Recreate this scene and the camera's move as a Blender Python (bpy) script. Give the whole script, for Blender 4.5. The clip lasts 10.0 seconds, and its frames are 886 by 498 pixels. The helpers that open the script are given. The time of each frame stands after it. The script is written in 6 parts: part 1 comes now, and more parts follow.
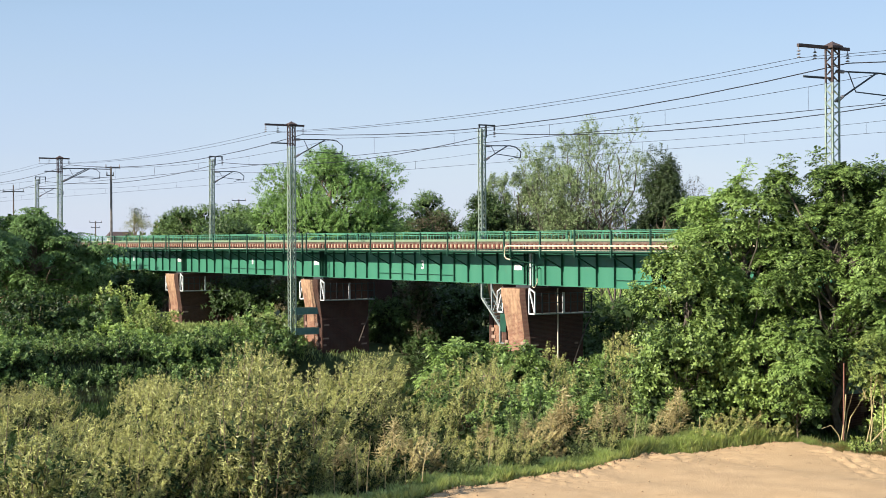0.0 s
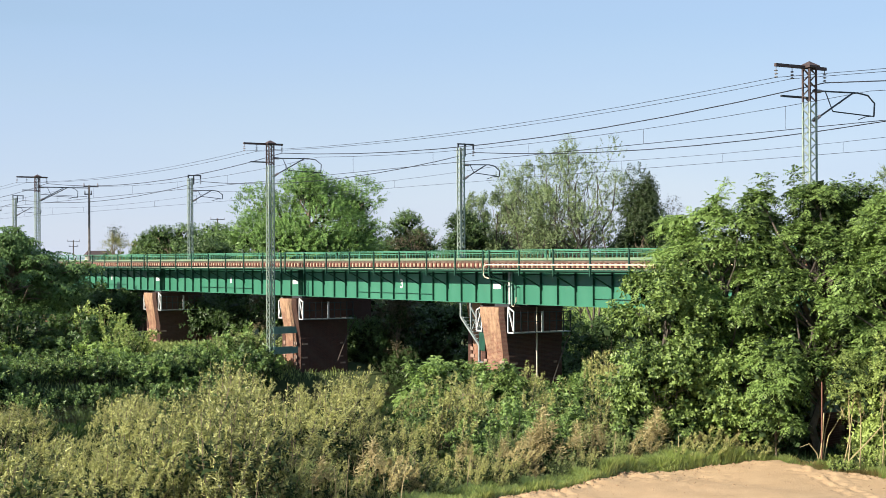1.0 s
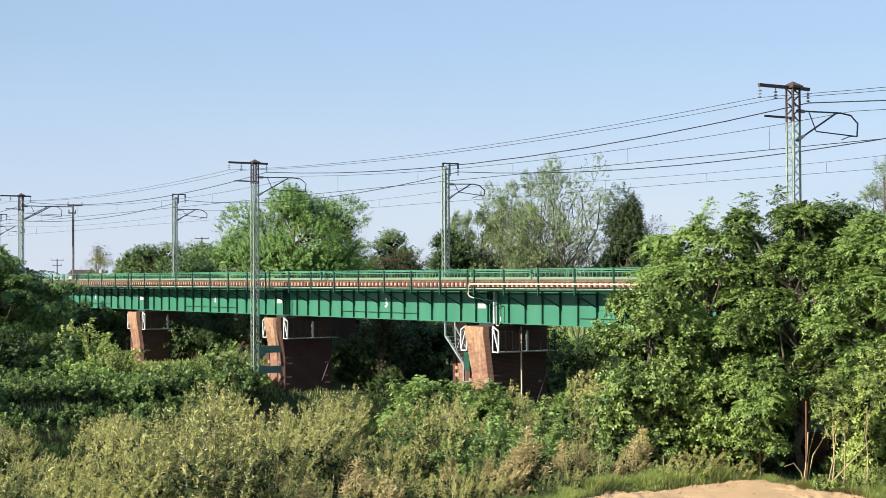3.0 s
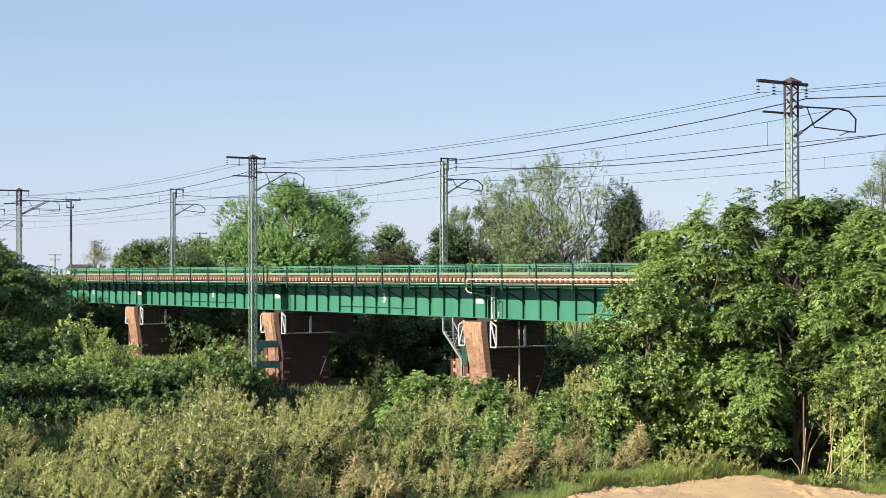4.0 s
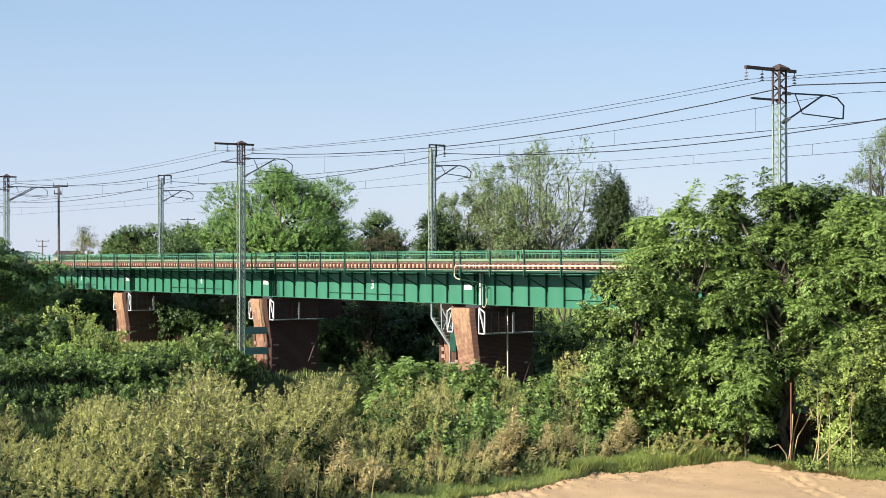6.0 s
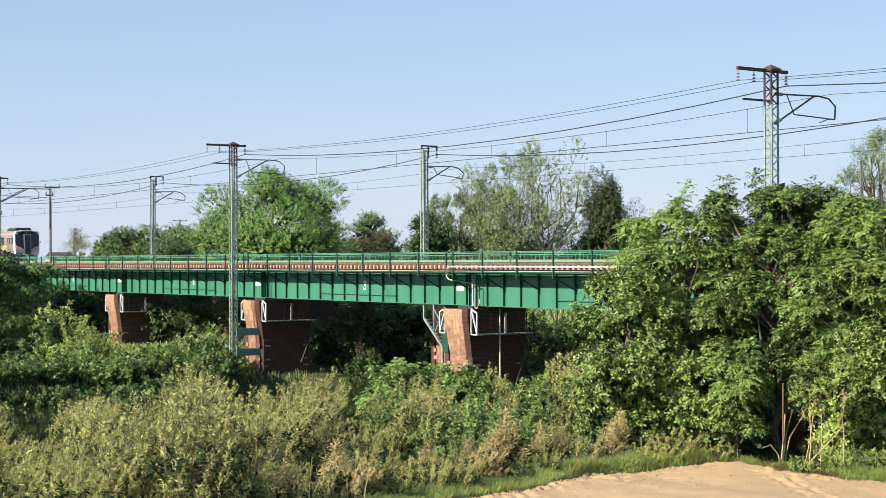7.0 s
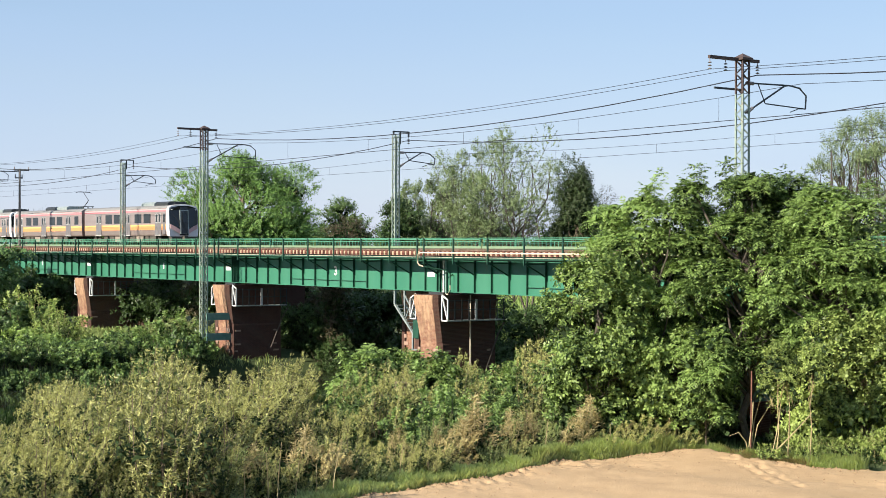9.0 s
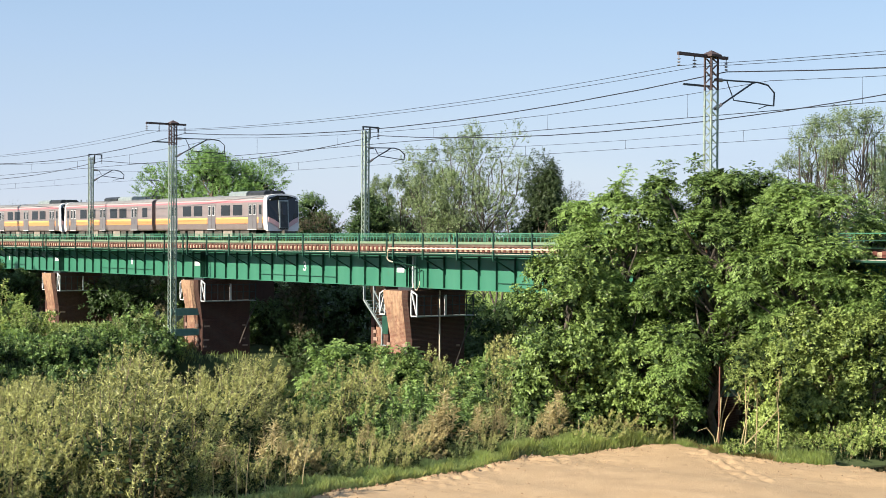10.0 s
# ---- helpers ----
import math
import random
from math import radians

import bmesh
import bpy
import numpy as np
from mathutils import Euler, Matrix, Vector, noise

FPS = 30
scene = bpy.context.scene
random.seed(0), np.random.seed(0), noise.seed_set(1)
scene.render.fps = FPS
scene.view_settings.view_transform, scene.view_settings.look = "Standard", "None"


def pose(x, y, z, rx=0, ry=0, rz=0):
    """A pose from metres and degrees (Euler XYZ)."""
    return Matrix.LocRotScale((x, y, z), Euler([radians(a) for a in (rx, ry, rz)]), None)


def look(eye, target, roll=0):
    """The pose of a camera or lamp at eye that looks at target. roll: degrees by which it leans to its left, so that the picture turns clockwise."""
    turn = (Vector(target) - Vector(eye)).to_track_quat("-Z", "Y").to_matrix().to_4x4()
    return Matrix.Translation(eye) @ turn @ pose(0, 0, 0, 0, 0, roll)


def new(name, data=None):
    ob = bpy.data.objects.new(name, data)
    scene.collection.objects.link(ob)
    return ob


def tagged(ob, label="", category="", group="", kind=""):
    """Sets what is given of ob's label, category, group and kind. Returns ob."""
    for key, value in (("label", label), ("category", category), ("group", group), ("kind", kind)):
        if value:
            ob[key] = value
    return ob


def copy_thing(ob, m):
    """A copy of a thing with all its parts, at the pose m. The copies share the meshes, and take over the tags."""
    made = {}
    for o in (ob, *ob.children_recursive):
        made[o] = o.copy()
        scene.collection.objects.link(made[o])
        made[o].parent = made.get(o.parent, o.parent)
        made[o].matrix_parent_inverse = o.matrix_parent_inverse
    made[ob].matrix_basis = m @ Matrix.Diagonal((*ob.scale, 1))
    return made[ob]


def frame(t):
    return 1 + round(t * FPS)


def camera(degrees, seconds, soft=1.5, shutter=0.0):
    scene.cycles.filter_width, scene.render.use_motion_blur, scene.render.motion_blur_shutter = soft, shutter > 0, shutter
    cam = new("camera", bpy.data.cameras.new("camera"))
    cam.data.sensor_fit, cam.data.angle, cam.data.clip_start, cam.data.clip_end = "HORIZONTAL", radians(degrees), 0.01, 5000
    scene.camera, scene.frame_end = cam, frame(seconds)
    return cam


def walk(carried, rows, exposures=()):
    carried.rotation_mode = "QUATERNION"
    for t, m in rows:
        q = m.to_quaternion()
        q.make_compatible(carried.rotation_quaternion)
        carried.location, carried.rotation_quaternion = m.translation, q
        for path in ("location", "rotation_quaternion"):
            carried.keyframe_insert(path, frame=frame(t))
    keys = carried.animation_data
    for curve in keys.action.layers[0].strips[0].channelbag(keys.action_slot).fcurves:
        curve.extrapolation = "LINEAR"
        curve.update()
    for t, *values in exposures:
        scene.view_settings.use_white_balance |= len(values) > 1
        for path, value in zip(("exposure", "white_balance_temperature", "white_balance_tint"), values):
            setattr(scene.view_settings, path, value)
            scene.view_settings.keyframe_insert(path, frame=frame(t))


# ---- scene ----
# Camera: hand-held on the levee, turning on the spot
cam = camera(32.4, 10.0, soft=0.55)
EYE = 9.6
TURNS = [
    (0.0, 0.000, -0.380, 0.280), (0.5, -0.468, 0.006, 0.310), (1.0, -0.791, 0.326, 0.295),
    (1.5, -0.996, 0.602, 0.265), (2.0, -1.170, 0.856, 0.278), (2.5, -1.323, 1.053, 0.290),
    (4.0, -1.441, 0.865, 0.187), (4.5, -1.511, 0.625, 0.069), (5.0, -1.637, 0.437, 0.027),
    (5.5, -1.763, 0.339, 0.084), (7.0, -2.167, 0.388, 0.240), (7.5, -2.412, 0.281, 0.113),
    (8.0, -2.672, 0.113, -0.004), (8.5, -2.911, -0.030, -0.102), (9.0, -3.255, -0.135, -0.197),
    (9.5, -3.738, -0.217, -0.245), (10.0, -4.402, -0.297, -0.304),
]
walk(cam, [(t, pose(0, 0, EYE, 90 + pitch, roll, yaw)) for t, yaw, pitch, roll in TURNS],
     exposures=[(0.0, 0.97, 6600, 12), (10.0, 0.97, 6600, 12)])

# Light: low sun from the left, a clear hazy sky
SUN_EL, SUN_AZ = radians(28), math.atan2(-0.855, -0.52)
to_sun = Vector((math.cos(SUN_EL) * math.sin(SUN_AZ), math.cos(SUN_EL) * math.cos(SUN_AZ), math.sin(SUN_EL)))
world = bpy.data.worlds.new("world")
scene.world = world
world.use_nodes = True
wn = world.node_tree.nodes
sky = wn.new("ShaderNodeTexSky")
sky.sky_type = 'NISHITA'
sky.sun_disc = False
sky.sun_elevation, sky.sun_rotation = SUN_EL, SUN_AZ
sky.air_density, sky.dust_density, sky.ozone_density = 1.0, 0.0, 1.6
haze = wn.new("ShaderNodeMix")
haze.data_type = 'RGBA'
cloud = wn.new("ShaderNodeTexNoise")                       # faint streaks of high cloud
cloud.inputs["Scale"].default_value, cloud.inputs["Detail"].default_value = 2.2, 7
cmap = wn.new("ShaderNodeMapping")
cmap.inputs["Scale"].default_value = (1.0, 1.0, 5.0)
ctc = wn.new("ShaderNodeTexCoord")
cfac = wn.new("ShaderNodeMapRange")
cfac.inputs["From Min"].default_value, cfac.inputs["From Max"].default_value = 0.35, 0.7
cfac.inputs["To Min"].default_value, cfac.inputs["To Max"].default_value = 0.43, 0.74
world.node_tree.links.new(ctc.outputs["Generated"], cmap.inputs[0])
world.node_tree.links.new(cmap.outputs[0], cloud.inputs["Vector"])
world.node_tree.links.new(cloud.outputs[0], cfac.inputs["Value"])
world.node_tree.links.new(cfac.outputs[0], haze.inputs["Factor"])
haze.inputs["B"].default_value = (3.48, 5.0, 7.25, 1)       # thin even haze over the whole sky
world.node_tree.links.new(sky.outputs[0], haze.inputs["A"])
low = wn.new("ShaderNodeMix")                               # paler haze towards the horizon
low.data_type = 'RGBA'
low.inputs["B"].default_value = (4.7, 5.5, 7.1, 1)
sep = wn.new("ShaderNodeSeparateXYZ")
lfac = wn.new("ShaderNodeMapRange")
lfac.inputs["From Min"].default_value, lfac.inputs["From Max"].default_value = 0.0, 0.15
lfac.inputs["To Min"].default_value, lfac.inputs["To Max"].default_value = 0.75, 0.0
world.node_tree.links.new(ctc.outputs["Generated"], sep.inputs[0])
world.node_tree.links.new(sep.outputs[2], lfac.inputs["Value"])
world.node_tree.links.new(lfac.outputs[0], low.inputs["Factor"])
world.node_tree.links.new(haze.outputs["Result"], low.inputs["A"])
world.node_tree.links.new(low.outputs["Result"], wn["Background"].inputs[0])
wn["Background"].inputs[1].default_value = 0.066
sun = new("sun", bpy.data.lights.new("sun", 'SUN'))
sun.data.energy, sun.data.angle, sun.data.color = 5.0, radians(0.6), (1.0, 0.93, 0.78)
sun.matrix_world = look(to_sun * 100, (0, 0, 0))

# ---- materials ----


def nodes_of(name):
    m = bpy.data.materials.new(name)
    m.use_nodes = True
    n, l = m.node_tree.nodes, m.node_tree.links
    return m, n, l, n["Principled BSDF"]


def surface(name, a, b, scale=3.0, rough=0.7, metal=0.0, bump=0.2, fine=40.0, spot=None, spot_at=0.62, stretch=(1, 1, 1)):
    """Two colours mixed by noise at two scales, an optional third in patches, and a fine relief."""
    m, n, l, p = nodes_of(name)
    tc = n.new("ShaderNodeTexCoord")
    mp = n.new("ShaderNodeMapping")
    mp.inputs["Scale"].default_value = stretch
    l.new(tc.outputs["Object"], mp.inputs[0])
    n1 = n.new("ShaderNodeTexNoise")
    n1.inputs["Scale"].default_value, n1.inputs["Detail"].default_value = scale, 6
    l.new(mp.outputs[0], n1.inputs["Vector"])
    n2 = n.new("ShaderNodeTexNoise")
    n2.inputs["Scale"].default_value, n2.inputs["Detail"].default_value = fine, 4
    l.new(mp.outputs[0], n2.inputs["Vector"])
    add = n.new("ShaderNodeMath")
    add.operation = 'MULTIPLY_ADD'
    add.inputs[1].default_value, add.inputs[2].default_value = 0.4, 0.3
    l.new(n2.outputs[0], add.inputs[0])
    mul = n.new("ShaderNodeMath")
    mul.operation = 'MULTIPLY'
    l.new(n1.outputs[0], mul.inputs[0])
    l.new(add.outputs[0], mul.inputs[1])
    r = n.new("ShaderNodeValToRGB")
    r.color_ramp.elements[0].position, r.color_ramp.elements[1].position = 0.16, 0.36
    r.color_ramp.elements[0].color, r.color_ramp.elements[1].color = (*a, 1), (*b, 1)
    l.new(mul.outputs[0], r.inputs[0])
    out = r.outputs[0]
    if spot:
        n3 = n.new("ShaderNodeTexNoise")
        n3.inputs["Scale"].default_value, n3.inputs["Detail"].default_value = scale * 1.7, 8
        n3.inputs["Roughness"].default_value = 0.65
        l.new(mp.outputs[0], n3.inputs["Vector"])
        r3 = n.new("ShaderNodeValToRGB")
        r3.color_ramp.elements[0].position, r3.color_ramp.elements[1].position = spot_at, spot_at + 0.08
        l.new(n3.outputs[0], r3.inputs[0])
        mx = n.new("ShaderNodeMix")
        mx.data_type = 'RGBA'
        l.new(r3.outputs[0], mx.inputs["Factor"])
        l.new(out, mx.inputs["A"])
        mx.inputs["B"].default_value = (*spot, 1)
        out = mx.outputs["Result"]
    l.new(out, p.inputs["Base Color"])
    p.inputs["Roughness"].default_value, p.inputs["Metallic"].default_value = rough, metal
    if bump:
        b_ = n.new("ShaderNodeBump")
        b_.inputs["Strength"].default_value, b_.inputs["Distance"].default_value = bump, 0.02
        l.new(n2.outputs[0], b_.inputs["Height"])
        l.new(b_.outputs[0], p.inputs["Normal"])
    return m


def leaf(name, dark, light, glow=0.27, rough=0.42, spread=0.9):
    """Foliage: colour varies from leaf to leaf and bush to bush; light passes through."""
    m, n, l, p = nodes_of(name)
    g = n.new("ShaderNodeNewGeometry")
    o = n.new("ShaderNodeObjectInfo")
    tc = n.new("ShaderNodeTexCoord")
    nz = n.new("ShaderNodeTexNoise")
    nz.inputs["Scale"].default_value, nz.inputs["Detail"].default_value = 0.9, 3
    l.new(tc.outputs["Object"], nz.inputs["Vector"])
    a1 = n.new("ShaderNodeMath")
    a1.operation = 'MULTIPLY_ADD'
    a1.inputs[1].default_value, a1.inputs[2].default_value = 0.55 * spread, -0.12
    l.new(g.outputs["Random Per Island"], a1.inputs[0])
    a2 = n.new("ShaderNodeMath")
    a2.operation = 'MULTIPLY_ADD'
    a2.inputs[1].default_value = 0.9
    l.new(nz.outputs[0], a2.inputs[0])
    l.new(a1.outputs[0], a2.inputs[2])
    a3 = n.new("ShaderNodeMath")
    a3.operation = 'MULTIPLY_ADD'
    a3.inputs[1].default_value = 0.4
    sb = n.new("ShaderNodeMath")
    sb.operation = 'SUBTRACT'
    sb.inputs[1].default_value = 0.3
    l.new(o.outputs["Random"], sb.inputs[0])
    l.new(sb.outputs[0], a3.inputs[0])
    l.new(a2.outputs[0], a3.inputs[2])
    r = n.new("ShaderNodeValToRGB")
    r.color_ramp.elements[0].position, r.color_ramp.elements[1].position = 0.25, 0.95
    r.color_ramp.elements[0].color, r.color_ramp.elements[1].color = (*[c * 0.7 for c in dark], 1), (*light, 1)
    l.new(a3.outputs[0], r.inputs[0])
    l.new(r.outputs[0], p.inputs["Base Color"])
    p.inputs["Roughness"].default_value = rough
    p.inputs["Specular IOR Level"].default_value = 0.28
    t = n.new("ShaderNodeBsdfTranslucent")
    br = n.new("ShaderNodeMix")
    br.data_type, br.blend_type = 'RGBA', 'MULTIPLY'
    br.inputs["Factor"].default_value = 1.0
    br.inputs["B"].default_value = (1.0, 1.0, 0.7, 1)
    l.new(r.outputs[0], br.inputs["A"])
    l.new(br.outputs["Result"], t.inputs[0])
    mx = n.new("ShaderNodeMixShader")
    mx.inputs[0].default_value = glow
    l.new(p.outputs[0], mx.inputs[1])
    l.new(t.outputs[0], mx.inputs[2])
    l.new(mx.outputs[0], n["Material Output"].inputs[0])
    return m


def brick(name, bare=0.60, patch=(0.50, 0.37, 0.28), one=(0.108, 0.040, 0.026), two=(0.068, 0.027, 0.019), mortar=(0.17, 0.12, 0.095), up=0.0):
    """Old brickwork, with patches of another skin; up makes the patches grow towards the head of the pier."""
    m, n, l, p = nodes_of(name)
    tc = n.new("ShaderNodeTexCoord")
    # courses run level on all upright faces
    sep = n.new("ShaderNodeSeparateXYZ")
    l.new(tc.outputs["Object"], sep.inputs[0])
    ad = n.new("ShaderNodeMath")
    ad.operation = 'ADD'
    l.new(sep.outputs[0], ad.inputs[0])
    l.new(sep.outputs[1], ad.inputs[1])
    cb = n.new("ShaderNodeCombineXYZ")
    l.new(ad.outputs[0], cb.inputs[0])
    l.new(sep.outputs[2], cb.inputs[1])
    bt = n.new("ShaderNodeTexBrick")
    bt.inputs["Scale"].default_value = 1.0
    bt.inputs["Brick Width"].default_value, bt.inputs["Row Height"].default_value = 0.24, 0.078
    bt.inputs["Mortar Size"].default_value = 0.008
    bt.inputs["Color1"].default_value, bt.inputs["Color2"].default_value = (*one, 1), (*two, 1)
    bt.inputs["Mortar"].default_value = (*mortar, 1)
    l.new(cb.outputs[0], bt.inputs["Vector"])
    nz = n.new("ShaderNodeTexNoise")
    nz.inputs["Scale"].default_value, nz.inputs["Detail"].default_value = 1.6, 9
    nz.inputs["Roughness"].default_value = 0.7
    l.new(tc.outputs["Object"], nz.inputs["Vector"])
    r = n.new("ShaderNodeValToRGB")
    r.color_ramp.elements[0].position, r.color_ramp.elements[1].position = bare, bare + 0.12
    rise = n.new("ShaderNodeMath")
    rise.operation = 'MULTIPLY_ADD'
    rise.inputs[1].default_value = up
    l.new(sep.outputs[2], rise.inputs[0])
    l.new(nz.outputs[0], rise.inputs[2])
    l.new(rise.outputs[0], r.inputs[0])
    fine = n.new("ShaderNodeTexNoise")
    fine.inputs["Scale"].default_value, fine.inputs["Detail"].default_value = 3.0, 8
    streak = n.new("ShaderNodeMapping")
    streak.inputs["Scale"].default_value = (2.2, 2.2, 0.5)
    l.new(tc.outputs["Object"], streak.inputs[0])
    l.new(streak.outputs[0], fine.inputs["Vector"])
    tone = n.new("ShaderNodeValToRGB")
    tone.color_ramp.elements[0].position, tone.color_ramp.elements[1].position = 0.35, 0.65
    tone.color_ramp.elements[0].color = (*[c * 0.72 for c in patch], 1)
    tone.color_ramp.elements[1].color = (*[c * 1.25 for c in patch], 1)
    l.new(fine.outputs[0], tone.inputs[0])
    mx = n.new("ShaderNodeMix")
    mx.data_type = 'RGBA'
    l.new(r.outputs[0], mx.inputs["Factor"])
    l.new(bt.outputs["Color"], mx.inputs["A"])
    l.new(tone.outputs[0], mx.inputs["B"])
    l.new(mx.outputs["Result"], p.inputs["Base Color"])
    p.inputs["Roughness"].default_value = 0.9
    bp = n.new("ShaderNodeBump")
    bp.inputs["Strength"].default_value, bp.inputs["Distance"].default_value = 0.6, 0.02
    l.new(bt.outputs["Fac"], bp.inputs["Height"])
    bp.invert = True
    l.new(bp.outputs[0], p.inputs["Normal"])
    return m


def plain(name, c, rough=0.5, metal=0.0):
    m, n, l, p = nodes_of(name)
    p.inputs["Base Color"].default_value = (*c, 1)
    p.inputs["Roughness"].default_value, p.inputs["Metallic"].default_value = rough, metal
    return m


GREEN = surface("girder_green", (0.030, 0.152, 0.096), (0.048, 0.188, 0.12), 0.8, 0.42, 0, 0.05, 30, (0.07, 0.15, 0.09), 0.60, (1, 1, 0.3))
# rail paint, also used to paint shadow on stiffeners and the lower conduit
DKGREEN = surface("rail_and_shadow_green", (0.007, 0.045, 0.028), (0.014, 0.075, 0.045), 2.0, 0.5, 0, 0.05)
LTGREEN = surface("picket_green", (0.05, 0.20, 0.12), (0.09, 0.28, 0.18), 2.0, 0.5, 0, 0.05)
PALEGREEN = surface("trough_green", (0.13, 0.205, 0.12), (0.19, 0.265, 0.17), 2.0, 0.6)
TIMBER = surface("sleeper_timber", (0.085, 0.024, 0.017), (0.16, 0.052, 0.037), 2.0, 0.85, 0, 0.4, 25)
PLANK = surface("walkway_boards", (0.50, 0.44, 0.34), (0.62, 0.55, 0.44), 2.0, 0.85)
RAILSTEEL = surface("rail_steel", (0.16, 0.10, 0.07), (0.30, 0.22, 0.17), 4.0, 0.5, 0.7)
# pier brick in two tones: side brick darkened for shade, nose brick sunlit
SHADEBRICK = brick("old_brick_shaded", 0.60, (0.085, 0.045, 0.032), (0.085, 0.033, 0.022), (0.056, 0.023, 0.016), (0.10, 0.066, 0.05))
SUNNOSE = brick("plastered_brick_sunlit", 0.67, (0.35, 0.215, 0.13), (0.235, 0.105, 0.065), (0.17, 0.075, 0.048), (0.34, 0.23, 0.16), 0.05)
SPACER = surface("spacer_boards", (0.28, 0.21, 0.14), (0.40, 0.31, 0.22), 3.0, 0.85)
STONE = surface("quoin_stone", (0.24, 0.15, 0.11), (0.38, 0.27, 0.21), 2.5, 0.9, 0, 0.4, 30)
MAST = surface("mast_paint", (0.19, 0.25, 0.20), (0.35, 0.40, 0.34), 3.0, 0.55, 0.1, 0.1, 40, (0.22, 0.12, 0.07), 0.60)
MASTTOP = surface("mast_rust", (0.055, 0.036, 0.034), (0.10, 0.066, 0.058), 5.0, 0.7, 0.2)
DARKSTEEL = surface("dark_steel", (0.035, 0.04, 0.045), (0.07, 0.075, 0.08), 4.0, 0.5, 0.5)
WHITESTEEL = surface("white_steel", (0.50, 0.50, 0.50), (0.66, 0.66, 0.66), 3.0, 0.5, 0, 0.05)
GREYSTEEL = surface("grey_steel", (0.22, 0.26, 0.26), (0.34, 0.38, 0.37), 3.0, 0.5, 0.3)
SIGNGREEN = surface("box_green", (0.10, 0.21, 0.18), (0.16, 0.28, 0.24), 3.0, 0.5)
CERAMIC = plain("ceramic", (0.22, 0.20, 0.20), 0.25)
WIRE = plain("wire", (0.03, 0.03, 0.035), 0.5, 0.5)
CONCRETE = surface("pole_concrete", (0.13, 0.115, 0.105), (0.21, 0.19, 0.175), 3.0, 0.85)
WOODPOLE = surface("pole_wood", (0.075, 0.055, 0.045), (0.13, 0.10, 0.085), 3.0, 0.85)
BARK = surface("bark", (0.10, 0.075, 0.05), (0.22, 0.17, 0.12), 4.0, 0.9, 0, 0.5, 20)
WALNUTBARK = surface("walnut_bark", (0.055, 0.045, 0.035), (0.12, 0.10, 0.08), 4.0, 0.9, 0, 0.5, 20)
DRYSTEM = surface("dry_stem", (0.30, 0.235, 0.12), (0.45, 0.37, 0.20), 4.0, 0.9)
SAND = surface("sand", (0.40, 0.265, 0.145), (0.455, 0.31, 0.175), 0.9, 0.95, 0, 1.0, 14.0, (0.35, 0.23, 0.125), 0.60)
# clods coloured darker than the sand to paint their shadow specks
CLOD = surface("shadow_dark_clods", (0.20, 0.125, 0.065), (0.30, 0.20, 0.11), 2.0, 0.95, 0, 0.5)
SOIL = surface("meadow_soil", (0.03, 0.05, 0.014), (0.075, 0.10, 0.03), 0.25, 0.95, 0, 0.6, 5.0, (0.15, 0.13, 0.06), 0.62)
STEELBODY = surface("stainless_body", (0.585, 0.455, 0.42), (0.645, 0.515, 0.475), 1.0, 0.42, 0.85, 0.02, 8.0)
ROOFGREY = surface("train_roof", (0.17, 0.165, 0.16), (0.24, 0.23, 0.22), 2.0, 0.6)
UNDER = surface("underframe", (0.04, 0.035, 0.03), (0.10, 0.085, 0.07), 3.0, 0.8)
BOXGREY = surface("equipment_grey", (0.20, 0.165, 0.135), (0.30, 0.25, 0.21), 3.0, 0.7)
WHITEPAINT = plain("white_paint", (0.66, 0.64, 0.63), 0.35)
PINK = plain("pink_stripe", (0.50, 0.17, 0.19), 0.4)
PINKPALE = plain("pale_pink", (0.58, 0.36, 0.36), 0.4)
YELLOW = plain("yellow_stripe", (0.74, 0.43, 0.15), 0.4)
ORANGE = plain("orange_stripe", (0.60, 0.25, 0.095), 0.4)
BLACKGLASS = plain("dark_glass", (0.012, 0.014, 0.018), 0.08)
WINDOW = plain("tinted_window", (0.02, 0.024, 0.028), 0.25)
DOORSTEEL = surface("door_steel", (0.36, 0.32, 0.31), (0.42, 0.38, 0.37), 1.0, 0.42, 0.8, 0.02)

RUST = surface("stake_rust", (0.13, 0.05, 0.035), (0.22, 0.10, 0.07), 5.0, 0.8)
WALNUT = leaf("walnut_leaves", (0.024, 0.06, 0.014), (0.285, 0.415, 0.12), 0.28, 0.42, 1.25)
# shaded copy of the walnut leaves, the shade put into the colour
SHADEWALNUT = leaf("shaded_walnut_leaves", (0.022, 0.052, 0.016), (0.155, 0.26, 0.085), 0.2, 0.4, 1.1)
# also stands in for shade in under-bridge scrub and bank weeds
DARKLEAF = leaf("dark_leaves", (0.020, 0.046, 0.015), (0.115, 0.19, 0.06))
# darkest leaf colour, painted shade for the insides of crowns and bushes
INNERSHADE = leaf("inner_shade_leaves", (0.012, 0.026, 0.009), (0.05, 0.085, 0.028), 0.1, 0.95)
MIDLEAF = leaf("mid_green_leaves", (0.022, 0.052, 0.016), (0.17, 0.265, 0.085), 0.2, 0.42, 1.1)
GINKGO = leaf("maidenhair_leaves", (0.018, 0.052, 0.013), (0.18, 0.31, 0.08), 0.15, 0.42, 1.2)
POPLAR = leaf("poplar_leaves", (0.048, 0.078, 0.03), (0.25, 0.325, 0.15), 0.22, 0.45, 1.2)
CONIFER = leaf("cypress_leaves", (0.022, 0.042, 0.018), (0.075, 0.11, 0.045))
WILLOW = leaf("willow_leaves", (0.028, 0.055, 0.013), (0.53, 0.53, 0.205), 0.22, 0.42, 1.4)
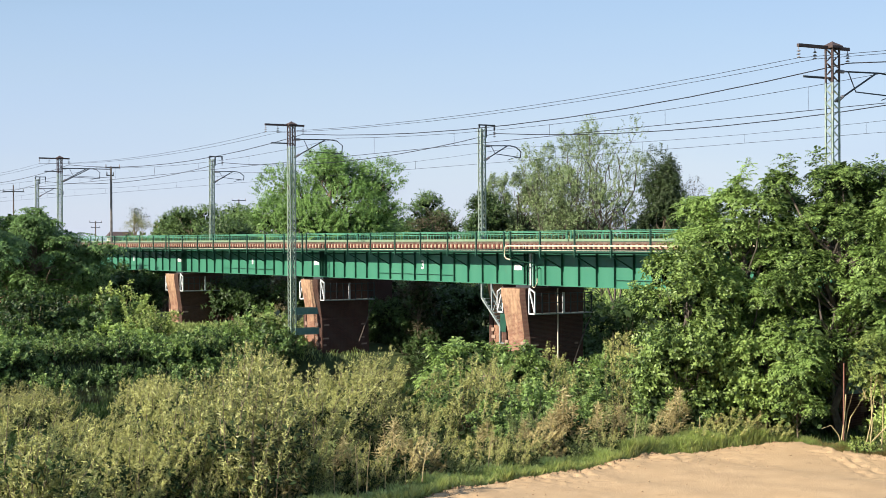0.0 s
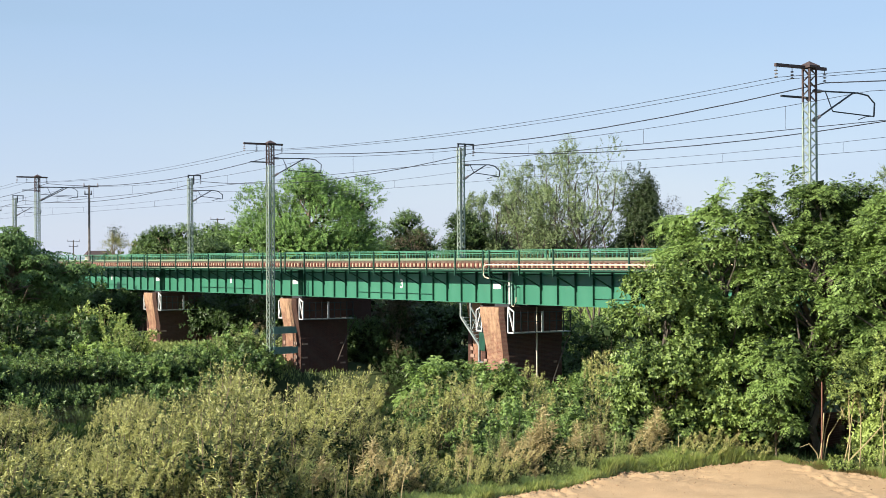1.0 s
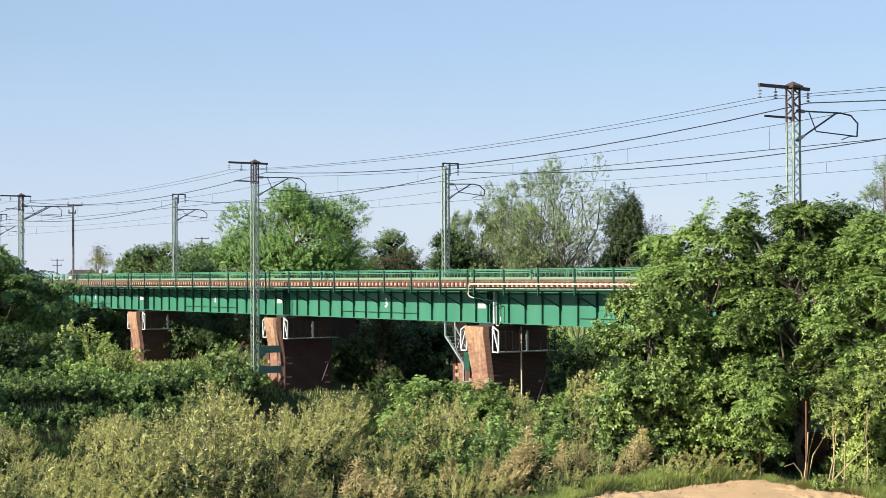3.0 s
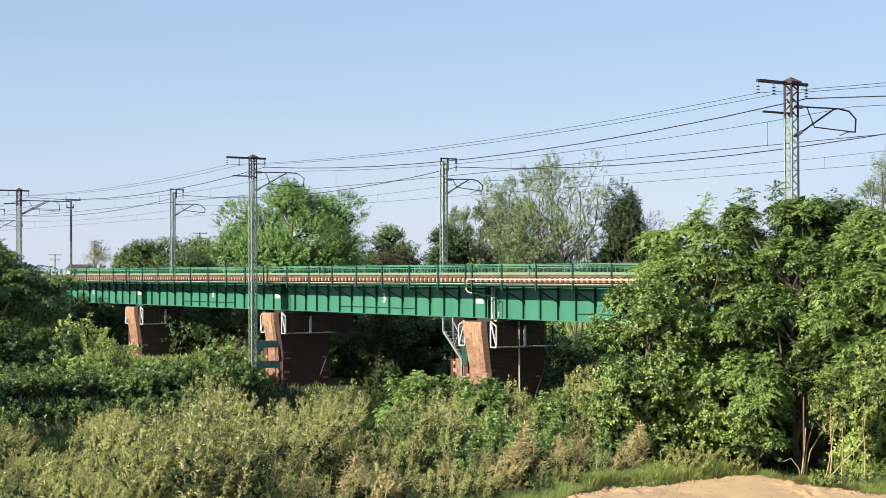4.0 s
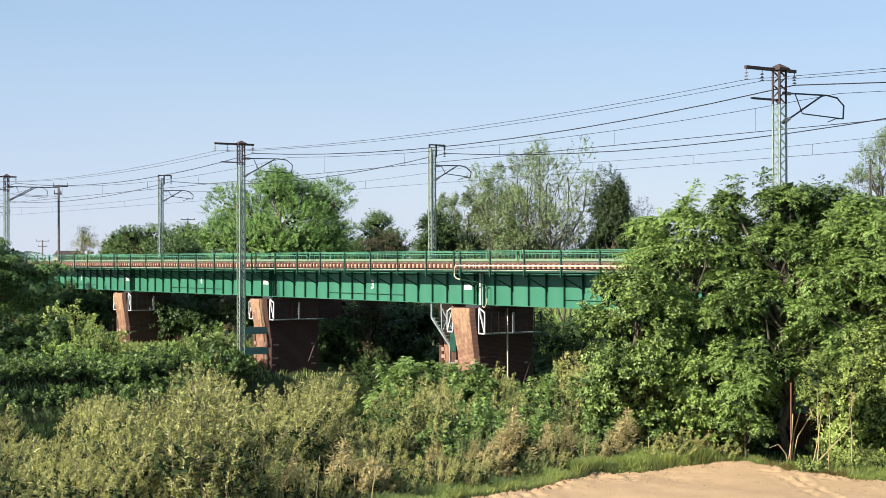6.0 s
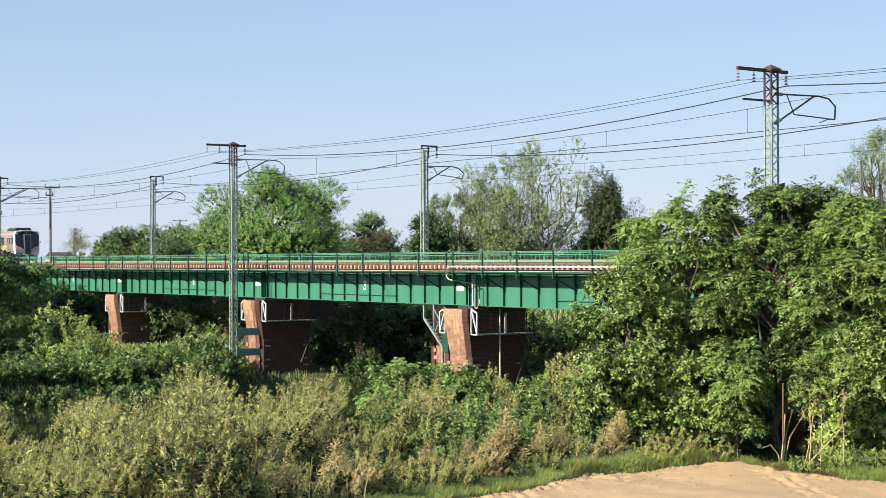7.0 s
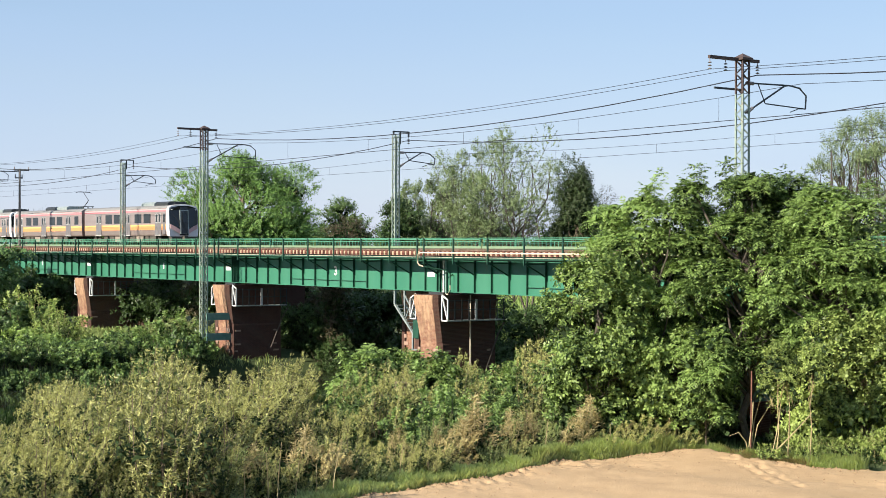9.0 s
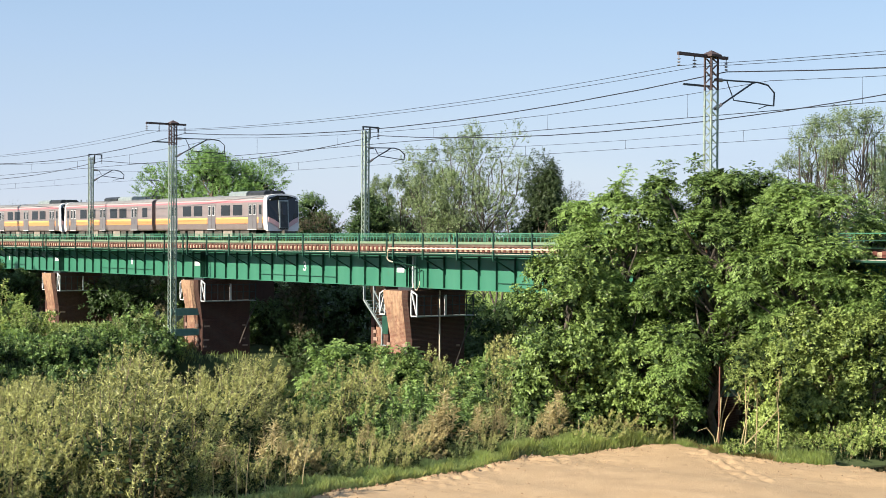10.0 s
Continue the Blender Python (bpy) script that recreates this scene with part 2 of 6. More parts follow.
SHRUB = leaf("shrub_leaves", (0.028, 0.068, 0.016), (0.31, 0.43, 0.125), 0.28, 0.42, 1.15)
DRYWILLOW = leaf("dry_willow_leaves", (0.12, 0.10, 0.04), (0.60, 0.51, 0.25), 0.2, 0.5, 1.3)
GREENWILLOW = leaf("green_willow_leaves", (0.025, 0.058, 0.014), (0.38, 0.44, 0.17), 0.2, 0.38, 1.3)
BANKSHRUB = leaf("bank_shrub_leaves", (0.026, 0.064, 0.016), (0.25, 0.37, 0.11), 0.2, 0.42, 1.15)
REED = leaf("reed_leaves", (0.26, 0.205, 0.085), (0.62, 0.52, 0.27))
GRASS = leaf("grass_blades", (0.22, 0.29, 0.09), (0.58, 0.66, 0.28), 0.3)
BROWNLEAF = leaf("brown_leaves", (0.07, 0.06, 0.03), (0.17, 0.145, 0.085))
FRESH = leaf("fresh_leaves", (0.045, 0.09, 0.02), (0.40, 0.50, 0.15), 0.28, 0.42, 1.15)
YELLOWLEAF = leaf("bamboo_leaves", (0.10, 0.115, 0.03), (0.30, 0.30, 0.10))

# ---- mesh helpers ----


def box(bm, x0, x1, y0, y1, z0, z1):
    v = [bm.verts.new(c) for c in ((x0, y0, z0), (x1, y0, z0), (x1, y1, z0), (x0, y1, z0), (x0, y0, z1), (x1, y0, z1), (x1, y1, z1), (x0, y1, z1))]
    for f in ((0, 3, 2, 1), (4, 5, 6, 7), (0, 1, 5, 4), (1, 2, 6, 5), (2, 3, 7, 6), (3, 0, 4, 7)):
        bm.faces.new([v[i] for i in f])
    return bm


def tube(bm, pts, radii, sides=6):
    """A tube through points, of given radii, capped."""
    if isinstance(radii, (int, float)):
        radii = [radii] * len(pts)
    rings = []
    for i, p in enumerate(pts):
        p = Vector(p)
        d = (Vector(pts[min(i + 1, len(pts) - 1)]) - Vector(pts[max(i - 1, 0)])).normalized()
        a = d.cross(Vector((0, 0, 1)) if abs(d.z) < 0.9 else Vector((1, 0, 0))).normalized()
        b = d.cross(a)
        rings.append([bm.verts.new(p + (a * math.cos(k * 2 * math.pi / sides) + b * math.sin(k * 2 * math.pi / sides)) * radii[i]) for k in range(sides)])
    for r0, r1 in zip(rings, rings[1:]):
        for k in range(sides):
            bm.faces.new((r0[k], r0[(k + 1) % sides], r1[(k + 1) % sides], r1[k]))
    bm.faces.new(rings[0][::-1])
    bm.faces.new(rings[-1])
    return bm


def bar(bm, a, b, w, h=None):
    """A square bar from a to b."""
    a, b, h = Vector(a), Vector(b), h or w
    d = (b - a).normalized()
    s = d.cross(Vector((0, 0, 1)) if abs(d.z) < 0.95 else Vector((1, 0, 0))).normalized()
    u = s.cross(d)
    v = [bm.verts.new(p + s * i * w / 2 + u * j * h / 2) for p in (a, b) for i, j in ((-1, -1), (1, -1), (1, 1), (-1, 1))]
    for f in ((0, 1, 2, 3), (7, 6, 5, 4), (0, 4, 5, 1), (1, 5, 6, 2), (2, 6, 7, 3), (3, 7, 4, 0)):
        bm.faces.new([v[i] for i in f])
    return bm


def mesh_of(name, bm, material, smooth=False):
    me = bpy.data.meshes.new(name)
    bmesh.ops.recalc_face_normals(bm, faces=bm.faces)
    bm.to_mesh(me)
    bm.free()
    me.materials.append(material)
    if smooth:
        me.polygons.foreach_set("use_smooth", [True] * len(me.polygons))
    return me


def part(name, bm, material, parent, label="", smooth=False):
    me = bm if isinstance(bm, bpy.types.Mesh) else mesh_of(name, bm, material, smooth)
    ob = new(name, me)
    ob.parent = parent
    if label:
        ob["label"] = label
    return ob


def put(name, me, parent, at):
    """One more piece on shared mesh data."""
    ob = new(name, me)
    ob.parent = parent
    ob.location = at
    return ob


def base(name, m, label, category, group="", kind=""):
    ob = new(name)
    ob.matrix_basis = m
    return tagged(ob, label, category, group, kind)


def quads(name, V, material):
    """A mesh of separate leaves, V of shape (n, corners, 3)."""
    n, k = V.shape[:2]
    me = bpy.data.meshes.new(name)
    me.vertices.add(n * k)
    me.vertices.foreach_set("co", np.ascontiguousarray(V, dtype=np.float32).reshape(-1))
    me.loops.add(n * k)
    me.loops.foreach_set("vertex_index", np.arange(n * k, dtype=np.int32))
    me.polygons.add(n)
    me.polygons.foreach_set("loop_start", np.arange(0, n * k, k, dtype=np.int32))
    me.materials.append(material)
    me.update(calc_edges=True)
    return me


def slender(V):
    """Four-cornered leaves made into narrow pointed ones of three corners."""
    half = (V[:, 1] - V[:, 3]) / 2
    return np.stack([V[:, 0] + half, V[:, 2], V[:, 0] - half], 1)


def unit(a):
    return a / (np.linalg.norm(a, axis=-1, keepdims=True) + 1e-9)


def shoots(rng, P, D, L, m, ll, lw, flat=False, droop=0.2, start=0.12, fwd=0.55, face=None):
    """Leaves along shoots that start at P and run along D for the length L: m leaves a shoot, ll long and lw wide."""
    N = len(P)
    D = unit(D)
    up = np.array([0, 0, 1.0])
    side = unit(np.cross(D, up) + 1e-4)
    top = np.cross(side, D)
    s = np.linspace(start, 1, m)[None, :, None]
    Lx = np.asarray(L).reshape(-1, 1, 1) * np.ones((N, 1, 1))
    pos = P[:, None] + D[:, None] * Lx * s - up * droop * Lx * s * s
    tang = unit(D[:, None] - up * 2 * droop * s)
    if flat:
        sg = np.where(np.arange(m) % 2 == 0, 1.0, -1.0)[None, :, None]
        ld = tang * fwd + side[:, None] * sg - up * droop * 0.9
        nrm = (top if face is None else top * 0.5 + face * 0.9)[:, None] + rng.normal(0, 0.3, (N, m, 3))
    else:
        a = (np.arange(m) * 2.4)[None, :] + rng.uniform(0, 6.28, (N, 1)) + rng.normal(0, 0.3, (N, m))
        ld = tang * fwd + side[:, None] * np.cos(a)[..., None] + top[:, None] * np.sin(a)[..., None] - up * droop * 0.5
        nrm = up * 0.6 + rng.normal(0, 0.8, (N, m, 3)) if face is None else up * 0.35 + 0.9 * face[:, None] + rng.normal(0, 0.55, (N, m, 3))
    ld = unit(ld + rng.normal(0, 0.15, (N, m, 3)))
    sd = unit(np.cross(ld, nrm))
    nn = np.cross(sd, ld)
    k = rng.uniform(0.7, 1.2, (N, m, 1)) * (1.0 - 0.35 * np.abs(s - 0.45))
    le, wi = ll * k, lw * k
    V = np.stack([pos, pos + ld * le * 0.45 + sd * wi / 2 - nn * wi * 0.12, pos + ld * le - nn * le * 0.12, pos + ld * le * 0.45 - sd * wi / 2 - nn * wi * 0.12], axis=2)
    return V.reshape(-1, 4, 3)


def ball(rng, n):
    return unit(rng.normal(0, 1, (n, 3)))


PHI = 32.7
TRACK = pose(0, 0, 0, 0, 0, PHI - 90)          # x along the line (the train's way), y across it, away from the levee


def world_of(u, v):
    p = TRACK @ Vector((u, v, 0))
    return p.x, p.y

# ---- the ground, the river, the sand ----


def smooth(a, b, x):
    t = np.clip((x - a) / (b - a), 0, 1)
    return t * t * (3 - 2 * t)


def rolling(x, y, s, seed):
    return (np.sin(x / s + seed) * np.cos(y / s * 1.13 + seed * 2.1) + 0.5 * np.sin(x / s * 2.3 + y / s * 1.7 + seed * 3.3)) / 1.5


SIN, COS = math.sin(radians(PHI)), math.cos(radians(PHI))


def puddle(x, y):
    return np.hypot((x - 24.4) / 4.0, (y - 59.3) / 1.9)


def height(x, y):
    """The ground: a river across the line of the bridge, low banks, a pool beyond the sand, levees far off."""
    u, v = x * SIN - y * COS, x * COS + y * SIN
    z = 0.75 + 0.10 * rolling(x, y, 4.0, 1.0) + 0.05 * rolling(x, y, 1.3, 2.0)
    far = smooth(-97.5, -101, u)
    z = z + far * (0.8 + 0.5 * smooth(-103, -125, u))
    z = z + 2.0 * smooth(64, 80, v) * smooth(-74, -60, u)
    z = z - 2.6 * smooth(-101.5, -97.0, u) * (1 - smooth(-84.0, -78.0, u))
    z = z - 0.6 * (1 - smooth(0.65, 1.15, puddle(x, y)))
    z = z + 4.5 * smooth(150, 190, v) * 0.6
    z = z + 7.25 * np.clip((42 - y) / 37, 0, 1) * np.clip((y + 45) / 30, 0, 1)
    return z


def ground_z(x, y):
    return float(height(np.array(x, dtype=float), np.array(y, dtype=float)))


def sheet(name, xs, ys, zs, material):
    nx, ny = len(xs), len(ys)
    X, Y = np.meshgrid(xs, ys)
    V = np.stack([X, Y, zs(X, Y)], -1).reshape(-1, 3)
    i = (np.arange(ny - 1)[:, None] * nx + np.arange(nx - 1)[None]).reshape(-1)
    F = np.stack([i, i + 1, i + nx + 1, i + nx], -1)
    me = bpy.data.meshes.new(name)
    me.from_pydata(V.tolist(), [], F.tolist())
    me.materials.append(material)
    me.polygons.foreach_set("use_smooth", [True] * len(me.polygons))
    return new(name, me)


def spread(lo, hi, step, far):
    inner = np.arange(lo, hi, step)
    out = np.geomspace(3, far, 22)
    return np.concatenate([lo - out[::-1], inner, hi + out])


tagged(sheet("ground", spread(-70, 60, 1.0, 4000), spread(30, 190, 1.0, 4000), height, SOIL), "overgrown river flat of soil and low green weeds", "ground", kind="structure")

wm, wnod, wl, wp = nodes_of("river_water")
wp.inputs["Base Color"].default_value = (0.014, 0.015, 0.010, 1)
wp.inputs["Roughness"].default_value = 0.06
wz = wnod.new("ShaderNodeTexNoise")
wz.inputs["Scale"].default_value = 2.5
wb = wnod.new("ShaderNodeBump")
wb.inputs["Strength"].default_value, wb.inputs["Distance"].default_value = 0.12, 0.02
wl.new(wz.outputs[0], wb.inputs["Height"])
wl.new(wb.outputs[0], wp.inputs["Normal"])
water = sheet("water", np.linspace(-220, 220, 23), np.linspace(20, 320, 16), lambda x, y: 0 * x, wm)
tagged(water, "still brown-green river water between the banks", "water", kind="structure")

bm = bmesh.new()
bm.faces.new([bm.verts.new((24.4 + 4.3 * math.cos(q * math.pi / 16), 59.3 + 2.05 * math.sin(q * math.pi / 16), 0.52)) for q in range(32)])
tagged(new("puddle_water", mesh_of("puddle_water", bm, wm)), "shallow still puddle beside the sand", "water", kind="structure")

# edge of the sand, from the levee's foot round to the pool
EDGE_X = [-12.0, -3.0, 0.3, 3.0, 5.4, 8.4, 10.5, 13.0, 14.8, 15.9, 18.0, 20.3, 20.8, 21.3, 26.0, 32.0]
EDGE_Y = [42.0, 49.5, 53.4, 55.9, 58.0, 61.8, 62.8, 64.2, 64.9, 62.1, 59.9, 59.2, 58.2, 57.0, 53.0, 50.0]


def sand_edge(x):
    return np.interp(x, EDGE_X, EDGE_Y)


LATTICE = np.random.default_rng(3).uniform(-1, 1, (256, 256))


def lumps(x, y, s):
    """Uneven random relief with bumps of about s metres."""
    fx, fy = np.asarray(x) / s + 500, np.asarray(y) / s
    i, j = np.floor(fx).astype(int), np.floor(fy).astype(int)
    a, b = fx - i, fy - j
    a, b = a * a * (3 - 2 * a), b * b * (3 - 2 * b)
    g = lambda p, q: LATTICE[(i + p) % 256, (j + q) % 256]
    return (g(0, 0) * (1 - a) + g(1, 0) * a) * (1 - b) + (g(0, 1) * (1 - a) + g(1, 1) * a) * b


def sand_z(x, y):
    d = sand_edge(x) - y + 0.25 * rolling(x, y, 0.9, 5.0)
    mound = 0.22 * np.exp(-((x - 14.5) / 3.0) ** 2) * smooth(-0.3, 1.2, d) * (1 - 0.5 * smooth(1.5, 7.0, d))
    ruts = 0.012 * lumps(x, y, 0.9) + (0.010 + 0.15 * np.exp(-np.abs(d) / 1.5)) * lumps(x, y, 0.24) * (0.5 + 0.9 * np.clip(lumps(x + 40, y, 1.1), -0.3, 1)) + 0.05 * np.exp(-d / 1.6) * lumps(x, y + 30, 0.5)
    w = x - 15.4 + 0.03 * (y - 57) + 0.1 * lumps(x, y, 0.7)
    track = 0
    for off in (0.0, 0.62):
        track = track - 0.10 * np.exp(-((w - off) / 0.16) ** 2) + 0.09 * np.exp(-((w - off - 0.28) / 0.13) ** 2)
    track = track * smooth(53.6, 55.0, y) * np.clip(0.22 + 0.6 * lumps(x, y, 0.35), -0.1, 0.7)
    return height(x, y) + np.where(d > 0, 0.10 * smooth(0, 0.5, d), d * 0.6) + mound + (ruts + track) * smooth(0, 0.6, d)


tagged(sheet("sand_bank", np.arange(-12, 32, 0.1), np.arange(45, 67, 0.1), sand_z, SAND), "bare pale tan sand with tyre ruts and clods", "sand", kind="structure")

# ---- the near bridge ----
SPAN, JOINT, FACE = 26.35, -75.1, 54.5
RAIL_Z, BOTTOM, TOPZ = 9.42, 6.80, 8.97


def girder_span(length, detail=True):
    L = length - 0.12
    ob = base("bridge_span", Matrix(), "green painted steel plate girder span with timber sleepers", "bridge", "bridge spans")
    for y in (0.0, 1.8):
        part("web", box(bmesh.new(), 0, L, y, y + 0.02, BOTTOM, TOPZ), GREEN, ob)
        part("bottom_flange", box(bmesh.new(), 0, L, y - 0.17, y + 0.19, BOTTOM - 0.03, BOTTOM + 0.01), GREEN, ob)
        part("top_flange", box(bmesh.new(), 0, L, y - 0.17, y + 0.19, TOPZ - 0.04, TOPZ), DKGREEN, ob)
    n = max(8, round(L / 1.64))
    # dark colour stands in for the shadow line beside each stiffener
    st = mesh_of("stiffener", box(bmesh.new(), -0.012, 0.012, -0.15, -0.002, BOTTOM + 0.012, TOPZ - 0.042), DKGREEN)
    angle = mesh_of("angle_bar", box(bmesh.new(), -0.05, 0.05, -0.012, -0.001, BOTTOM + 0.012, TOPZ - 0.042), GREEN)
    for i in range(n + 1):
        x = min(max(i * L / n, 0.06), L - 0.06)
        put("stiffener", st, ob, (x, 0, 0))
        put("angle_bar", angle, ob, (x, 0, 0))
        if i in (0, n):
            put("stiffener", st, ob, (x + (0.3 if i == 0 else -0.3), 0, 0))
    part("long_stiffener", box(bmesh.new(), 5 * L / n, (n - 5) * L / n, -0.09, -0.002, 7.22, 7.245), DKGREEN, ob)
    # cross frames between the two girders
    bm = bmesh.new()
    bar(bm, (0, 0.03, 7.0), (0, 1.78, 8.8), 0.08)
    bar(bm, (0, 0.03, 8.8), (0, 1.78, 7.0), 0.08)
    bar(bm, (0, 0.03, 6.95), (0, 1.78, 6.95), 0.08)
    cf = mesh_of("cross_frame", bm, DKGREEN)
    for i in range(0, n + 1, 4):
        put("cross_frame", cf, ob, (min(max(i * L / n, 0.1), L - 0.1), 0, 0))
    # timbers and rails
    sl = mesh_of("sleeper", box(bmesh.new(), -0.105, 0.105, -0.44, 2.24, TOPZ + 0.002, 9.268), TIMBER)
    k = int(L / 0.47)
    part("spacer_board", box(bmesh.new(), 0, L, -0.39, -0.35, TOPZ + 0.02, 9.235), SPACER, ob, "pale spacer board between the sleeper ends")
    for i in range(k):
        put("sleeper", sl, ob, (0.25 + i * L / k, 0, 0))
    for y in (0.91 - 0.53, 0.91 + 0.53):
        bm = box(bmesh.new(), -0.02, L + 0.1, y - 0.06, y + 0.06, 9.27, 9.29)
        box(bm, -0.02, L + 0.1, y - 0.012, y + 0.012, 9.29, 9.385)
        box(bm, -0.02, L + 0.1, y - 0.033, y + 0.033, 9.385, RAIL_Z)
        part("rail", bm, RAILSTEEL, ob)
    if not detail:
        return ob
    # walkway on brackets
    part("walkway", box(bmesh.new(), 0, L, -1.56, -0.46, 8.86, 8.90), PLANK, ob, "pale grey walkway boards")
    part("edge_channel", box(bmesh.new(), 0, L, -1.61, -1.565, 8.79, 8.885), DKGREEN, ob)
    part("stringer", box(bmesh.new(), 0, L, -0.95, -0.88, 8.70, 8.858), DKGREEN, ob)
    nb = n // 2
    post = mesh_of("post", box(bmesh.new(), -0.04, 0.04, -1.70, -1.615, 8.50, 10.05), DKGREEN)
    bm = bmesh.new()
    bar(bm, (0, -1.58, 8.58), (0, -0.14, 8.58), 0.07)
    bar(bm, (0, -1.50, 8.54), (0, -0.13, 7.86), 0.075)
    br = mesh_of("bracket", bm, DKGREEN)
    for i in range(nb + 1):
        x = min(max(i * L / nb, 0.28), L - 0.28)
        po = put("post", post, ob, (x, 0, 0))
        put("bracket", br, po, (0, 0, 0))
    for z in (10.02, 9.72, 9.40):
        part("handrail", tube(bmesh.new(), [(0.05, -1.66, z), (L - 0.05, -1.66, z)], 0.024 if z > 10 else 0.015), LTGREEN if z > 10 else DKGREEN, ob)
    # the inner walkway, its kick board and picket railing
    part("inner_walkway", box(bmesh.new(), 0, L, 2.35, 2.95, 8.90, 8.98), PLANK, ob)
    kb = part("kick_board", box(bmesh.new(), 0, L, 2.96, 3.0, 9.20, 9.56), PALEGREEN, ob, "pale green kick board")
    for z in (9.98, 9.86):
        part("inner_rail", box(bmesh.new(), 0.1, L - 0.1, 2.96, 3.0, z - 0.022, z + 0.022), LTGREEN, kb)
    pk = mesh_of("picket", box(bmesh.new(), -0.02, 0.02, 2.965, 2.995, 9.564, 9.835), LTGREEN)
    pp = mesh_of("inner_post", box(bmesh.new(), -0.04, 0.04, 3.002, 3.07, 8.90, 10.02), LTGREEN)
    k = int(L / 0.37)
    for i in range(k):
        put("picket", pk, kb, (0.2 + i * (L - 0.4) / (k - 1), 0, 0))
    for i in range(nb + 1):
        put("inner_post", pp, kb, (min(max(i * L / nb, 0.14), L - 0.14), 0, 0))
    ib = mesh_of("inner_bracket", bar(bmesh.new(), (0, 1.83, 8.80), (0, 3.0, 8.80), 0.09), DKGREEN)
    for i in range(nb + 1):
        put("inner_bracket", ib, ob, (min(max(i * L / nb, 0.28), L - 0.28), 0, 0))
    return ob


near = girder_span(SPAN)
near.matrix_basis = TRACK @ pose(JOINT, FACE, 0)
near_spans = [near] + [copy_thing(near, TRACK @ pose(JOINT + k * SPAN, FACE, 0)) for k in (-5, -4, -3, -2, -1, 1, 2)]

# the far bridge: shorter spans, its walkway hidden behind
FAR_SPAN, FAR_JOINT, FAR_FACE = 22.45, -86.6, 60.85
farb = girder_span(FAR_SPAN, False)
farb["label"] = "dark green plate girder span of the second track"
farb.matrix_basis = TRACK @ pose(FAR_JOINT, FAR_FACE, 0)
for k in (-7, -6, -5, -4, -3, -2, -1, 1, 2, 3):
    copy_thing(farb, TRACK @ pose(FAR_JOINT + k * FAR_SPAN, FAR_FACE, 0))

# span numbers and plates on the girders
def lettering(text, size, material, parent, at, label=""):
    c = bpy.data.curves.new("numeral", 'FONT')
    c.body, c.size, c.extrude, c.align_x, c.offset = text, size, 0.002, 'CENTER', 0.02
    tmp = new("numeral", c)
    bpy.context.view_layer.update()
    me = bpy.data.meshes.new_from_object(tmp.evaluated_get(bpy.context.evaluated_depsgraph_get()))
    bpy.data.objects.remove(tmp)
    me.materials.append(material)
    ob = part("numeral", me, material, parent, label)
    ob.matrix_basis = pose(*at, 90, 0, 0)
    return ob


plate = mesh_of("name_plate", box(bmesh.new(), -0.40, 0.40, -0.012, -0.004, 7.66, 8.0), WHITESTEEL)
mark = mesh_of("mark", box(bmesh.new(), -0.13, 0.13, -0.012, -0.004, 7.6, 8.12), WHITESTEEL)
for s in near_spans:
    u0 = (TRACK.inverted() @ s.matrix_basis.translation).x
    if abs(u0 - (JOINT - SPAN)) < 1:
        lettering("3", 0.85, WHITEPAINT, s, (14.0, -0.006, 7.58), "white painted numeral")
    else:
        put("mark", mark, s, (13.95, 0, 0))
    put("name_plate", plate, s, (SPAN - 1.25, 0, 0))


